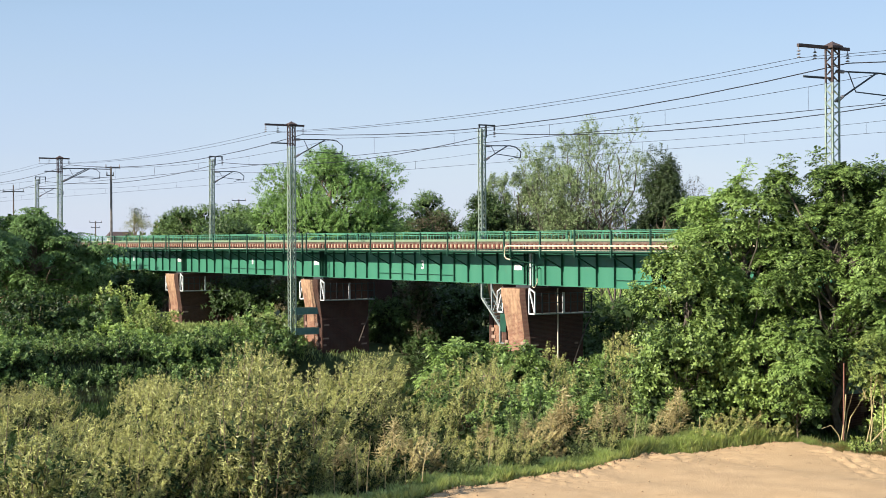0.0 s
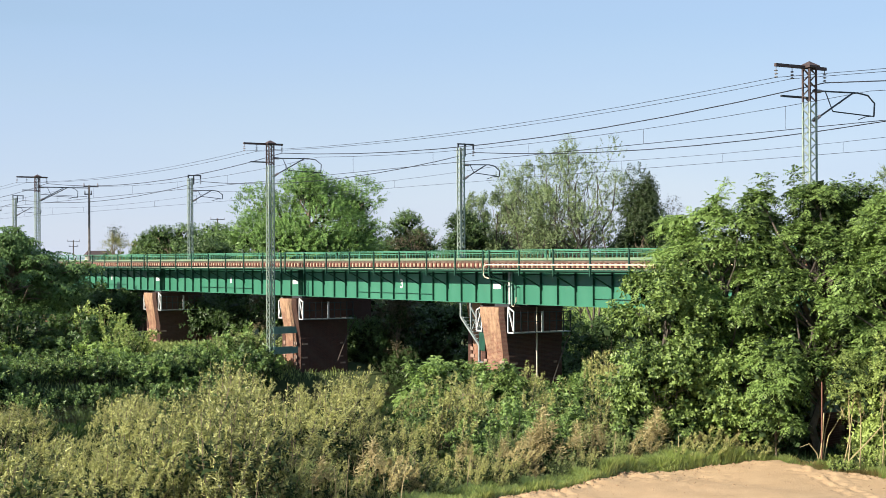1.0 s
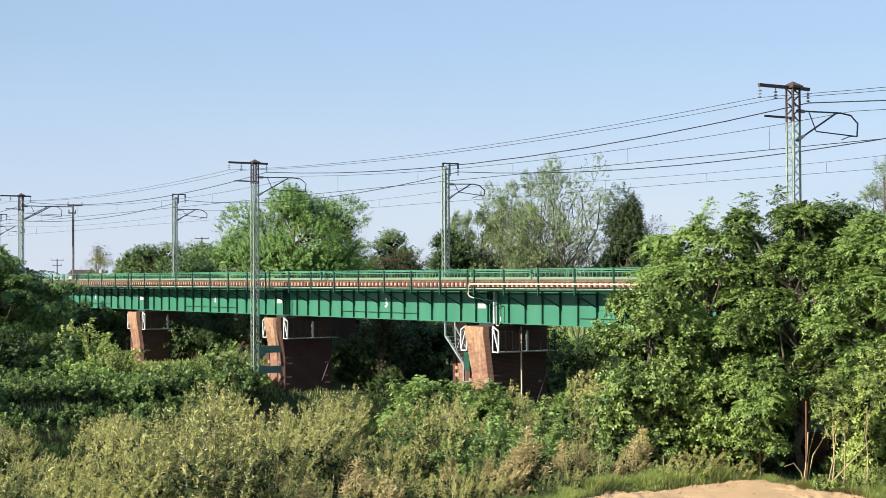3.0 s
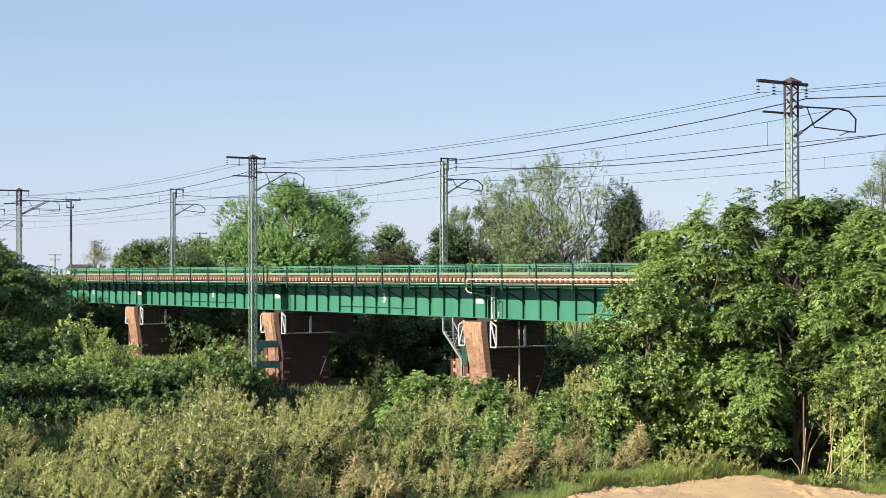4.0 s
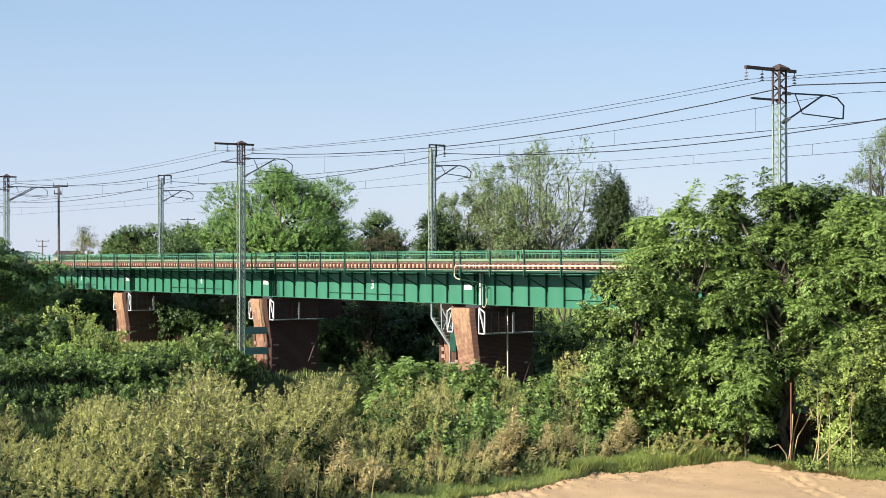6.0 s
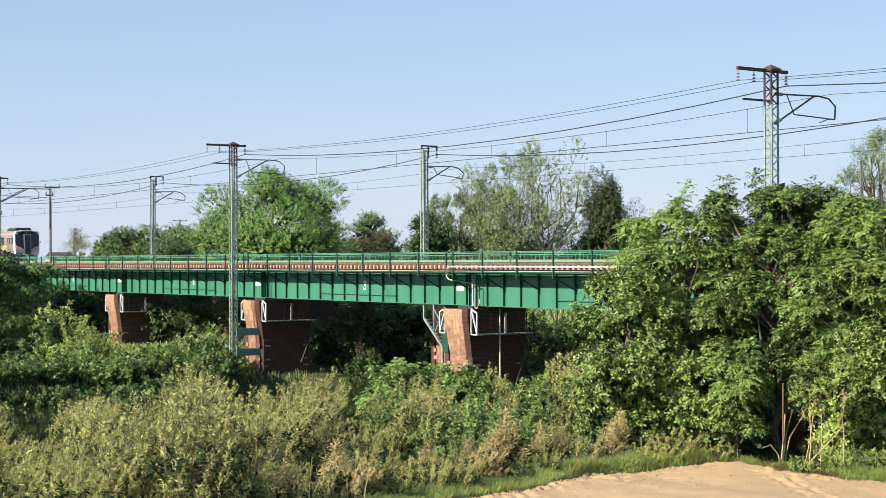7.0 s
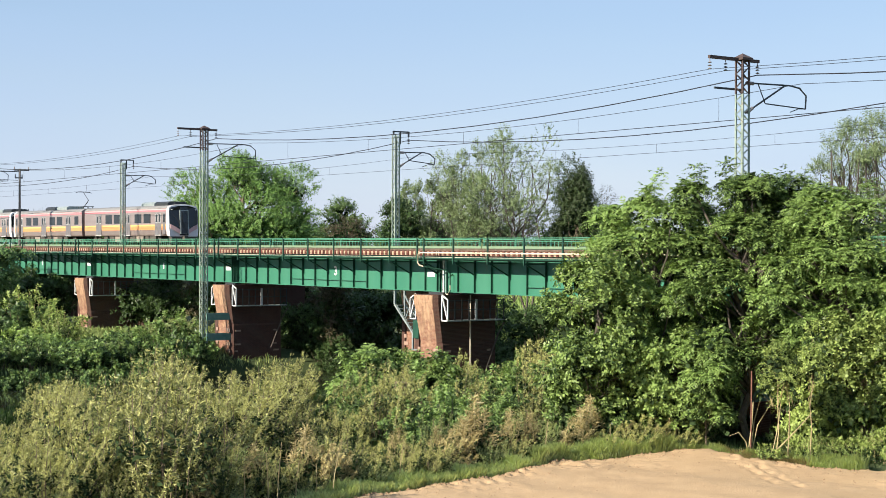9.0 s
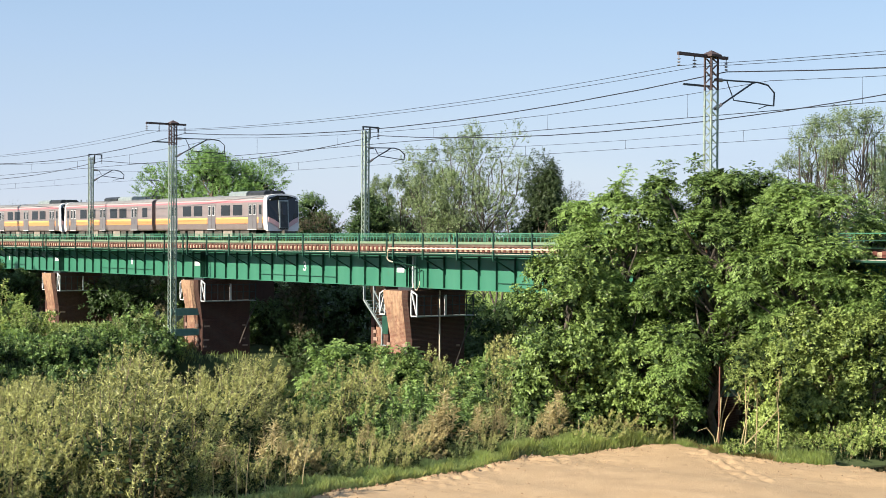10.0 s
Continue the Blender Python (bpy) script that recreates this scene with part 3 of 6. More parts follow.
# ---- piers ----
def pier(wide, deep, top, low, label):
    ob = base("bridge_pier", Matrix(), label, "bridge pier", "bridge piers")
    w, h0, h1 = wide / 2, top - 2.9, top
    bm = bmesh.new()
    rings = []
    for x, y, z in ((w + 0.16, -0.02, h1), (w + 0.14, -0.02, h1 - 0.45), (w, 0.40, h0), (w + 0.03, 0.42, h0 - 0.1), (w + 0.10, 0.36, low)):
        c = 0.22
        rings.append([bm.verts.new(p) for p in ((-x + c, y, z), (x - c, y, z), (x, y + c, z), (x, deep, z), (-x, deep, z), (-x, y + c, z))])
    for a, b in zip(rings, rings[1:]):
        for i in range(6):
            bm.faces.new((a[i], a[(i + 1) % 6], b[(i + 1) % 6], b[i]))
    bm.faces.new(rings[0])
    bm.faces.new(rings[-1][::-1])
    shaft = part("shaft", bm, SHADEBRICK, ob)
    # weathered cement skin over the head of the nose; lower brick painted as sunlit
    bm = bmesh.new()
    rr = []
    for x, y, z in ((w + 0.10, -0.045, h1 - 0.02), (w + 0.08, -0.045, h1 - 0.45), (w - 0.05, 0.37, h0 + 0.06), (w + 0.02, 0.325, low + 0.6)):
        rr.append([bm.verts.new(p) for p in ((-x + 0.2, y, z), (x - 0.2, y, z), (x - 0.2, y + 0.05, z), (-x + 0.2, y + 0.05, z))])
    for a, b in zip(rr, rr[1:]):
        for i in range(4):
            bm.faces.new((a[i], a[(i + 1) % 4], b[(i + 1) % 4], b[i]))
    bm.faces.new(rr[0])
    bm.faces.new(rr[-1][::-1])
    part("cement_skin", bm, SUNNOSE, shaft, "cracked tan cement facing")
    part("buttress", box(bmesh.new(), -w - 0.55, -w - 0.12, 0.5, 2.2, low, 4.5), SHADEBRICK, ob)
    part("footing", box(bmesh.new(), -w - 0.5, w + 0.5, -0.25, deep + 0.3, low - 1.2, low + 0.55), STONE, ob, "stone footing course")
    # quoins at the front and back edges of the long side
    rng = random.Random(int(top * 100 + wide * 10))
    q = [mesh_of("quoin", box(bmesh.new(), 0, 0.05, 0, d, 0, 0.12), STONE) for d in (0.26, 0.46)]
    qf = [mesh_of("quoin", box(bmesh.new(), 0, d, 0, 0.05, 0, 0.24), STONE) for d in (0.30, 0.46)]
    for i in range(13):
        z = low + 0.75 + i * 0.5
        if z < h0 - 0.3 and rng.random() < 0.75:
            put("quoin", q[i % 2], shaft, (w + 0.01 + 0.05 * (h0 - z) / 6, 0.66 + 0.02 * i % 3, z))
            put("quoin", qf[i % 2], shaft, (w - 0.02 - (0.3, 0.46)[i % 2], 0.30, z))
            put("quoin", qf[(i + 1) % 2], shaft, (-w + 0.02, 0.30, z + 0.02))
            put("quoin", q[(i + 1) % 2], shaft, (w + 0.01 + 0.05 * (h0 - z) / 6, deep - 0.63, z))
    bear = mesh_of("bearing", box(bmesh.new(), -0.75, 0.75, 0, 0.5, top + 0.002, BOTTOM - 0.032), DARKSTEEL)
    for y in (0.9, 2.7):
        put("bearing", bear, ob, (0, y, 0))
    return ob


def pier_cage(label):
    """Inspection platform round the head of a pier: white end frames and a railed catwalk on both long sides."""
    ob = base("inspection_platform", Matrix(), label, "platform", "inspection platforms")
    for s in (-1, 1):
        bm = bmesh.new()
        x0, x1 = s * 1.36, s * 1.95
        for a, b in (((x0, 0, 6.62), (x1, 0, 6.36)), ((x0, 0, 5.1), (x1, 0, 5.1)), ((x1, 0, 5.1), (x1, 0, 6.36)), ((x0, 0, 6.62), (x1, 0, 5.1)), ((x0, 0, 5.1), (x0, 0, 6.5))):
            bar(bm, a, b, 0.075)
        part("end_frame", bm, WHITESTEEL, ob, "white painted steel end frame")
        cw = part("catwalk", box(bmesh.new(), min(s * 1.38, x1), max(s * 1.38, x1), 0.1, 4.3, 5.05, 5.12), GREYSTEEL, ob)
        for z in (6.3, 5.75):
            part("guard_rail", box(bmesh.new(), x1 - 0.025, x1 + 0.025, 0.06, 4.3, z - 0.025, z + 0.025), DARKSTEEL, cw)
        up = mesh_of("upright", box(bmesh.new(), x1 - 0.03, x1 + 0.03, -0.03, 0.03, 5.12, 6.36), DARKSTEEL)
        up2 = mesh_of("upright", box(bmesh.new(), x1 - 0.045, x1 + 0.045, -0.06, 0.06, 5.12, 6.36), WHITESTEEL)
        for i in range(1, 9):
            put("upright", up2 if i in (4,) else up, cw, (0, i * 0.53, 0))
    return ob


near_pier = pier(2.15, 4.6, 6.62, -0.1, "weathered red brick pier with a corbelled cement-faced nose")
near_pier.matrix_basis = TRACK @ pose(JOINT - 0.1, 53.12, 0)
cage = pier_cage("railed steel inspection platform round the pier head")
cage.matrix_basis = TRACK @ pose(JOINT - 0.1, 53.5, 0)
for k in (-4, -3, -2, -1, 1):
    copy_thing(near_pier, TRACK @ pose(JOINT - 0.1 + k * SPAN, 53.12, 0))
    copy_thing(cage, TRACK @ pose(JOINT - 0.1 + k * SPAN, 53.5, 0))
far_pier = pier(2.0, 4.4, 6.60, -0.1, "red brick pier of the second track, in shade")
far_pier.matrix_basis = TRACK @ pose(FAR_JOINT, 59.9, 0)
for k in (-4, -3, -2, -1, 1, 2):
    copy_thing(far_pier, TRACK @ pose(FAR_JOINT + k * FAR_SPAN, 59.9, 0))

for k in (-2, -1, 0):
    ob = base("leaning_pole", TRACK @ pose(JOINT + k * SPAN + 1.25, 53.4, 0), "weathered pole leaning on the pier side", "pole", "leaning poles")
    part("pole", tube(bmesh.new(), [(0.12, 4.75, 4.9), (0.10, 4.3, 4.2), (0.10, 3.3, 1.9)], 0.045), WOODPOLE, ob)

# steel stair hung on the upstream side of a pier
ob = base("service_stair", TRACK @ pose(JOINT - 2.4, 53.6, 0), "grey steel service stair hung beside the pier", "stair")
for y in (0.0, 0.75):
    bm = bmesh.new()
    bar(bm, (-1.5, y, 6.75), (-1.5, y, 5.9), 0.12)
    bar(bm, (-1.5, y, 5.9), (0.5, y, 4.2), 0.12)
    bar(bm, (0.5, y, 4.2), (0.5, y, 3.2), 0.12)
    bar(bm, (-0.4, y, 6.5), (0.7, y, 5.3), 0.07)
    bar(bm, (-0.4, y, 6.5), (-0.4, y, 5.2), 0.07)
    bar(bm, (0.6, y, 6.5), (-0.3, y, 5.1), 0.05)
    part("stringer", bm, GREYSTEEL, ob)
tread = mesh_of("tread", box(bmesh.new(), -0.14, 0.14, 0.06, 0.69, -0.02, 0.02), GREYSTEEL)
for i in range(8):
    put("tread", tread, ob, (-1.35 + i * 0.24, 0, 5.85 - i * 0.21))
part("landing", box(bmesh.new(), 0.3, 1.2, -0.02, 0.8, 3.15, 3.22), GREYSTEEL, ob)
part("mesh_panel", box(bmesh.new(), 0.55, 1.15, -0.05, -0.03, 3.9, 5.0), DKGREEN, ob)

# pale conduit along the walkway edge, dropping to the pier
ob = base("cable_conduit", TRACK @ pose(JOINT - 0.4, FACE, 0), "cream cable conduit along the walkway edge", "conduit")
CREAM = surface("cream_pipe", (0.6, 0.5, 0.36), (0.7, 0.6, 0.46), 3.0, 0.5)
part("pipe", tube(bmesh.new(), [(26, -1.76, 9.16), (0.5, -1.76, 9.16), (0.25, -1.76, 9.08), (0.2, -1.76, 8.55), (0.3, -1.7, 8.4), (0.5, -1.55, 8.33)], 0.042), CREAM, ob)
# this run is dark green to paint the shade below the walkway
part("lower_pipe", tube(bmesh.new(), [(0.5, -1.55, 8.33), (1.35, -0.5, 8.1), (1.5, -0.3, 7.9), (1.5, -0.28, 7.2)], 0.04), DKGREEN, ob, "conduit run coloured dark as walkway shade")
part("pipe_loop", tube(bmesh.new(), [(1.5, -0.28, 7.2), (1.5, -0.28, 6.95), (1.25, -0.3, 6.62), (0.9, -0.3, 6.75), (0.85, -0.3, 7.6)], 0.04), CREAM, ob)
for x in (0.85, 1.1):
    part("down_pipe", tube(bmesh.new(), [(x, -0.3, 8.9), (x, -0.3, 6.7)], 0.07), WHITESTEEL if x < 1.0 else SIGNGREEN, ob)
ob = base("drain_pipe", TRACK @ pose(JOINT + 1.3, 55.6, 0), "thin pale drain pipe down the pier side", "pipe")
part("pipe", tube(bmesh.new(), [(0, 0, 6.6), (0, 0, 1.0)], 0.05), PLANK, ob)


# ---- masts and wires ----
def lattice(bm, w, z0, z1, step, t):
    for x in (-w, w):
        for y in (-w, w):
            box(bm, x - t, x + t, y - t, y + t, z0, z1)
    n = max(2, round((z1 - z0) / step))
    h = (z1 - z0) / n
    for i in range(n):
        a, b = z0 + i * h, z0 + (i + 1) * h
        s = 1 if i % 2 else -1
        for q in (-w, w):
            bar(bm, (-w * s, q, a), (w * s, q, b), 0.034)
            bar(bm, (q, -w * s, a), (q, w * s, b), 0.034)


def insulator(bm, x, y, z):
    tube(bm, [(x, y, z), (x, y, z - 0.12)], 0.02)
    for k in range(3):
        tube(bm, [(x, y, z - 0.14 - k * 0.14), (x, y, z - 0.19 - k * 0.14), (x, y, z - 0.22 - k * 0.14)], [0.03, 0.10, 0.03], 8)


def mast(kind_near, low, label):
    ob = base("catenary_mast", Matrix(), label, "catenary mast", "catenary masts")
    w = 0.205 if kind_near else 0.17
    top = EYE + (8.42 if kind_near else 7.55)
    bm = bmesh.new()
    cut = EYE + (6.9 if kind_near else 5.0)
    lattice(bm, w, low, cut, 0.31, 0.036)
    part("lattice_column", bm, MAST, ob, "riveted grey-green lattice column")
    bm = bmesh.new()
    lattice(bm, w, cut, top, 0.31, 0.036)
    part("lattice_head", bm, MASTTOP if kind_near else MAST, ob, "rust-brown head of the lattice column")
    reach = 3.95 if kind_near else 2.95
    hi, lo, tip = EYE + (7.42 if kind_near else 6.38), EYE + (6.05 if kind_near else 5.35), EYE + (6.45 if kind_near else 5.65)
    if kind_near:
        bm = box(bmesh.new(), -0.33, 0.33, -0.33, 0.33, top, top + 0.1)
        v = bm.verts.new((0, 0, top + 0.32))
        c = [bm.verts.new(p) for p in ((-0.33, -0.33, top + 0.102), (0.33, -0.33, top + 0.102), (0.33, 0.33, top + 0.102), (-0.33, 0.33, top + 0.102))]
        for i in range(4):
            bm.faces.new((c[i], c[(i + 1) % 4], v))
        part("cap", bm, MASTTOP, ob, "rusty pyramid cap")
        bm = box(bmesh.new(), -0.07, 0.07, -2.15, 1.05, top - 0.05, top + 0.09)
        arm = part("cross_arm", bm, MASTTOP, ob)
        part("lower_arm", box(bmesh.new(), -0.33, -0.25, -1.5, 0.35, EYE + 7.08, EYE + 7.17), DARKSTEEL, ob)
        for y in (-2.1, -1.1, 0.98):
            bm = bmesh.new()
            insulator(bm, 0, y, top - 0.05)
            part("insulator", bm, CERAMIC, arm)
    else:
        bm = bmesh.new()
        for a, b in (((0, -0.25, top + 0.25), (0, 1.1, top + 0.25)), ((0, -0.2, top), (0, -0.2, top + 0.25)), ((0, 0.35, top - 0.6), (0, 0.35, top + 0.25)), ((0, 1.05, top + 0.25), (0, 1.05, top - 0.1))):
            bar(bm, a, b, 0.09)
        arm = part("top_frame", bm, DARKSTEEL, ob)
        bm = bmesh.new()
        insulator(bm, 0, 1.05, top - 0.05)
        part("insulator", bm, CERAMIC, arm)
    bm = bmesh.new()
    for pts, r in (([(0, w, hi), (0, reach * 0.8, hi + 0.06), (0, reach - 0.1, hi - 0.02), (0, reach + 0.35, hi - 0.35), (0, reach + 0.3, tip)], 0.04),
                   ([(0, w, lo), (0, reach * 0.72, hi + 0.04)], 0.042),
                   ([(0, reach * 0.38, lo + 0.5), (0, reach + 0.3, tip)], 0.03),
                   ([(0, reach * 0.38, lo + 0.5), (0, reach * 0.26, hi)], 0.025),
                   ([(0, reach + 0.2, tip), (0, reach - 0.2, tip - 0.02), (0, reach - 0.75, tip - 0.2)], 0.022)):
        tube(bm, pts, r)
    ct = part("cantilever", bm, DARKSTEEL, ob)
    part("rod_insulator", tube(bmesh.new(), [(0, w + 0.08, hi), (0, w + 0.5, hi)], 0.085, 8), CERAMIC, ct)
    part("rod_insulator", tube(bmesh.new(), [(0, w + 0.1, lo + 0.04), (0, w + 0.45, lo + 0.25)], 0.085, 8), CERAMIC, ct)
    return ob


m1 = mast(True, EYE - 7.25, "tall grey-green lattice mast with crossarm beside the bridge")
m1.matrix_basis = TRACK @ pose(-100.9, 51.5, 0)
bm = bmesh.new()
for z in (2.55, 4.05):
    box(bm, -0.3, -0.24, 0.1, 2.5, z, z + 0.5)
    box(bm, 0.24, 0.30, 0.1, 2.5, z, z + 0.5)
part("pier_bracket", bm, SIGNGREEN, m1, "grey-green channel brackets fixed to the pier")
m2 = copy_thing(m1, TRACK @ pose(-47.95, 51.5, 0))
copy_thing(m1, TRACK @ pose(-153.0, 51.5, 0))
m3 = mast(False, 6.4, "slim lattice mast between the two tracks")
m3.matrix_basis = TRACK @ pose(-86.6, 58.8, 0)
for u in (-131.5, -183.1, -41.7):
    copy_thing(m3, TRACK @ pose(u, 58.8, 0))


def wires(rows, r=0.02, label="thin dark overhead feeder wire"):
    """A wire through supports (u, v, z above the eye); between supports it sags by the last number."""
    ob = base("overhead_wire", TRACK, label, "wire", "overhead wires")
    pts = []
    for (a, b) in zip(rows, rows[1:]):
        for i in range(10):
            t = i / 10
            pts.append((a[0] + (b[0] - a[0]) * t, a[1] + (b[1] - a[1]) * t, EYE + a[2] + (b[2] - a[2]) * t - 4 * a[3] * t * (1 - t)))
    pts.append((rows[-1][0], rows[-1][1], EYE + rows[-1][2]))
    part("strand", tube(bmesh.new(), pts, r, 5), WIRE, ob)
    return ob


NEARU = (-206, -153, -100.9, -47.95, 5)
FARU = (-235.0, -183.1, -131.5, -86.6, -41.7, 3)
for v in (49.4, 50.4):
    wires([(u, v, 7.88, 0.62) for u in NEARU], 0.012)
wires([(u, 52.5, 7.82, 1.05) for u in NEARU], 0.026)
wires([(u, 55.5, 7.62, 0.72) for u in NEARU], 0.013, "messenger wire of the near track")
wires([(u, 55.5, 6.2, 0.0) for u in NEARU], 0.018, "contact wire of the near track")
wires([(u, 59.9, 7.25, 0.95) for u in FARU], 0.026)
wires([(u, 61.75, 6.35, 0.45) for u in FARU], 0.010, "messenger wire of the far track")
wires([(u, 61.75, 5.4, 0.0) for u in FARU], 0.011, "contact wire of the far track")
for us, v, hi, sag, lo in ((NEARU, 55.5, 7.62, 0.72, 6.2), (FARU, 61.75, 6.35, 0.45, 5.4)):
    for a, b in zip(us, us[1:]):
        for i in range(5):
            t = (i + 0.5) / 5
            dr = base("dropper_wire", TRACK @ pose(a + (b - a) * t, v, 0), "thin dropper between messenger and contact wire", "wire", "droppers")
            part("strand", tube(bmesh.new(), [(0, 0, EYE + lo), (0, 0, EYE + hi - 4 * sag * t * (1 - t))], 0.011, 4), WIRE, dr)

# ---- the train ----
CAR = 19.45


def rounded(bm, L0, L1, prof):
    a = [bm.verts.new((L0, y, z)) for y, z in prof]
    b = [bm.verts.new((L1, y, z)) for y, z in prof]
    n = len(prof)
    for i in range(n):
        bm.faces.new((a[i], a[(i + 1) % n], b[(i + 1) % n], b[i]))
    bm.faces.new(a[::-1])
    bm.faces.new(b)
    return bm


def bogie(parent, x):
    bm = bmesh.new()
    for y in (-1.02, 0.94):
        box(bm, x - 1.6, x + 1.6, y, y + 0.08, 0.42, 0.68)
        box(bm, x - 0.35, x + 0.35, y - 0.02, y + 0.1, 0.3, 0.9)
    box(bm, x - 0.25, x + 0.25, -0.95, 0.95, 0.5, 0.75)
    bg = part("bogie", bm, UNDER, parent)
    for dx in (-1.05, 1.05):
        bm = bmesh.new()
        for y in (-0.62, 0.50):
            tube(bm, [(x + dx, y, 0.43), (x + dx, y + 0.12, 0.43)], 0.43, 16)
        tube(bm, [(x + dx, -0.6, 0.43), (x + dx, 0.6, 0.43)], 0.08, 8)
        part("wheel", bm, UNDER, bg)


def train_car(panto):
    """One car, cab at +x; the body sits on z above the rail head."""
    ob = base("train_car", Matrix(), "stainless commuter train car with yellow, orange and pink stripes", "train car", "train cars")
    W, H0, H1, R = 1.46, 0.98, 3.40, 3.80
    h = CAR / 2
    prof = [(-W + 0.10, H0), (-W + 0.06, H0 + 0.1), (-W, 1.60), (-W, H1 - 0.1), (-W + 0.05, H1 + 0.1), (-W + 0.24, H1 + 0.25), (-0.7, R - 0.05), (0, R), (0.7, R - 0.05),
            (W - 0.24, H1 + 0.25), (W - 0.05, H1 + 0.1), (W, H1 - 0.1), (W, 1.60), (W - 0.06, H0 + 0.1), (W - 0.10, H0)]
    part("body", rounded(bmesh.new(), -h + 0.2, h - 0.45, prof), STEELBODY, ob, "brushed stainless body shell")
    up = [(-W - 0.004, H1 + 0.03), (-W + 0.045, H1 + 0.12), (-W + 0.235, H1 + 0.262), (-0.7, R - 0.038), (0, R + 0.012), (0.7, R - 0.038), (W - 0.235, H1 + 0.262), (W - 0.045, H1 + 0.12), (W + 0.004, H1 + 0.03)]
    part("roof", rounded(bmesh.new(), -h + 0.2, h - 0.45, up), ROOFGREY, ob, "grey roof skin")
    # cab front: white rim, dark glazed mask, doors and skirt
    bm = bmesh.new()
    rings = []
    for x, k, zz in ((h - 0.75, 1.012, 0), (h - 0.42, 1.012, 0), (h - 0.2, 0.985, -0.02)):
        rings.append([bm.verts.new((x - (0.12 * max(0, z - 2.2) if x > h - 0.3 else 0), y * k, (z + 0.012 if z > 2 else z - 0.06 * (x > h - 0.6)) + zz)) for y, z in prof])
    for a, b in zip(rings, rings[1:]):
        for i in range(len(prof)):
            bm.faces.new((a[i], a[(i + 1) % len(prof)], b[(i + 1) % len(prof)], b[i]))
    bm.faces.new(rings[0][::-1])
    bm.faces.new(rings[-1])
    part("cab_shell", bm, WHITEPAINT, ob, "white cab shell")

    def fx(y, z):
        return h - 0.185 - 0.12 * max(0, z - 2.2) + 0.11 * (1 - (y / 1.4) ** 2)

    def panel(name, outline, material, lift, label="", on=None):
        # a curved front panel, 3 cm thick
        b2 = bmesh.new()
        fr = [b2.verts.new((fx(y, z) + lift, y, z)) for y, z in outline]
        bk = [b2.verts.new((fx(y, z) + lift - 0.22, y, z)) for y, z in outline]
        for i in range(len(outline)):
            b2.faces.new((fr[i], fr[(i + 1) % len(outline)], bk[(i + 1) % len(outline)], bk[i]))
        b2.faces.new(fr)
        b2.faces.new(bk[::-1])
        return part(name, b2, material, on or ob, label)

    mask = panel("windscreen_mask", [(-1.36, 2.02), (-0.8, 1.78), (-0.4, 1.5), (-0.4, 1.02), (0.4, 1.02), (0.4, 1.5), (0.8, 1.78), (1.36, 2.02), (1.39, 3.2), (1.2, 3.5), (0.5, 3.66), (-0.5, 3.66), (-1.2, 3.5), (-1.39, 3.2)], BLACKGLASS, 0.0, "black glazed cab front")
    for s in (-1, 1):
        o = [(s * 1.33, 1.99), (s * 0.8, 1.76), (s * 0.44, 1.52), (s * 0.44, 1.16), (s * 0.8, 1.36), (s * 1.33, 1.62)]
        panel("chevron", o if s < 0 else o[::-1], PINKPALE, -0.005, "pale pink chevron")
        panel("headlight", [(s * 1.18 - 0.06, 3.28), (s * 1.18 + 0.06, 3.28), (s * 1.18 + 0.06, 3.36), (s * 1.18 - 0.06, 3.36)], WHITEPAINT, 0.03, on=mask)
    gd = panel("gangway_door", [(-0.42, 1.12), (0.42, 1.12), (0.42, 3.30), (-0.42, 3.30)], GREYSTEEL, 0.06, "grey gangway door frame")
    panel("gangway_leaf", [(-0.32, 1.16), (0.32, 1.16), (0.32, 3.2), (-0.32, 3.2)], DARKSTEEL, 0.08, on=gd)
    panel("door_window", [(-0.18, 2.15), (0.18, 2.15), (0.18, 3.05), (-0.18, 3.05)], BLACKGLASS, 0.09, on=gd)
    panel("destination_sign", [(-0.36, 3.38), (0.36, 3.38), (0.36, 3.54), (-0.36, 3.54)], WINDOW, 0.012, on=mask)
    part("skirt", box(bmesh.new(), h - 0.7, h - 0.2, -1.2, 1.2, 0.32, 0.88), UNDER, ob)
    part("coupler", box(bmesh.new(), h - 0.2, h + 0.25, -0.15, 0.15, 0.6, 0.95), UNDER, ob)
    part("rear_coupler", box(bmesh.new(), -h - 0.2, -h + 0.2, -0.15, 0.15, 0.6, 0.95), UNDER, ob)
    part("gangway_bellows", box(bmesh.new(), -h - 0.02, -h + 0.2, -0.55, 0.55, 1.0, 3.2), UNDER, ob)
    # sides
    doors = [h - 2.45, h - 9.1, h - 15.75]
    gaps = [(h - 0.78, h - 1.75), (h - 3.15, h - 8.4), (h - 9.8, h - 15.05), (h - 16.45, -h + 0.22)]
    for s in (-1, 1):
        def slab(name, x0, x1, z0, z1, material, d, label="", on=None):
            y0 = s * (W + 0.0015)
            y1 = s * (W + d)
            return part(name, box(bmesh.new(), min(x0, x1), max(x0, x1), min(y0, y1), max(y0, y1), z0, z1), material, on or ob, label)
        slab("top_stripe", -h + 0.22, h - 0.76, 3.17, 3.30, PINK, 0.006, "deep pink stripe under the roof")
        slab("top_edge", -h + 0.22, h - 0.76, 3.305, 3.40, PINKPALE, 0.006)
        for a, b in gaps:
            slab("yellow_stripe", a, b, 1.85, 1.99, YELLOW, 0.006, "yellow stripe")
            slab("orange_stripe", a, b, 1.50, 1.846, ORANGE, 0.006, "orange stripe")
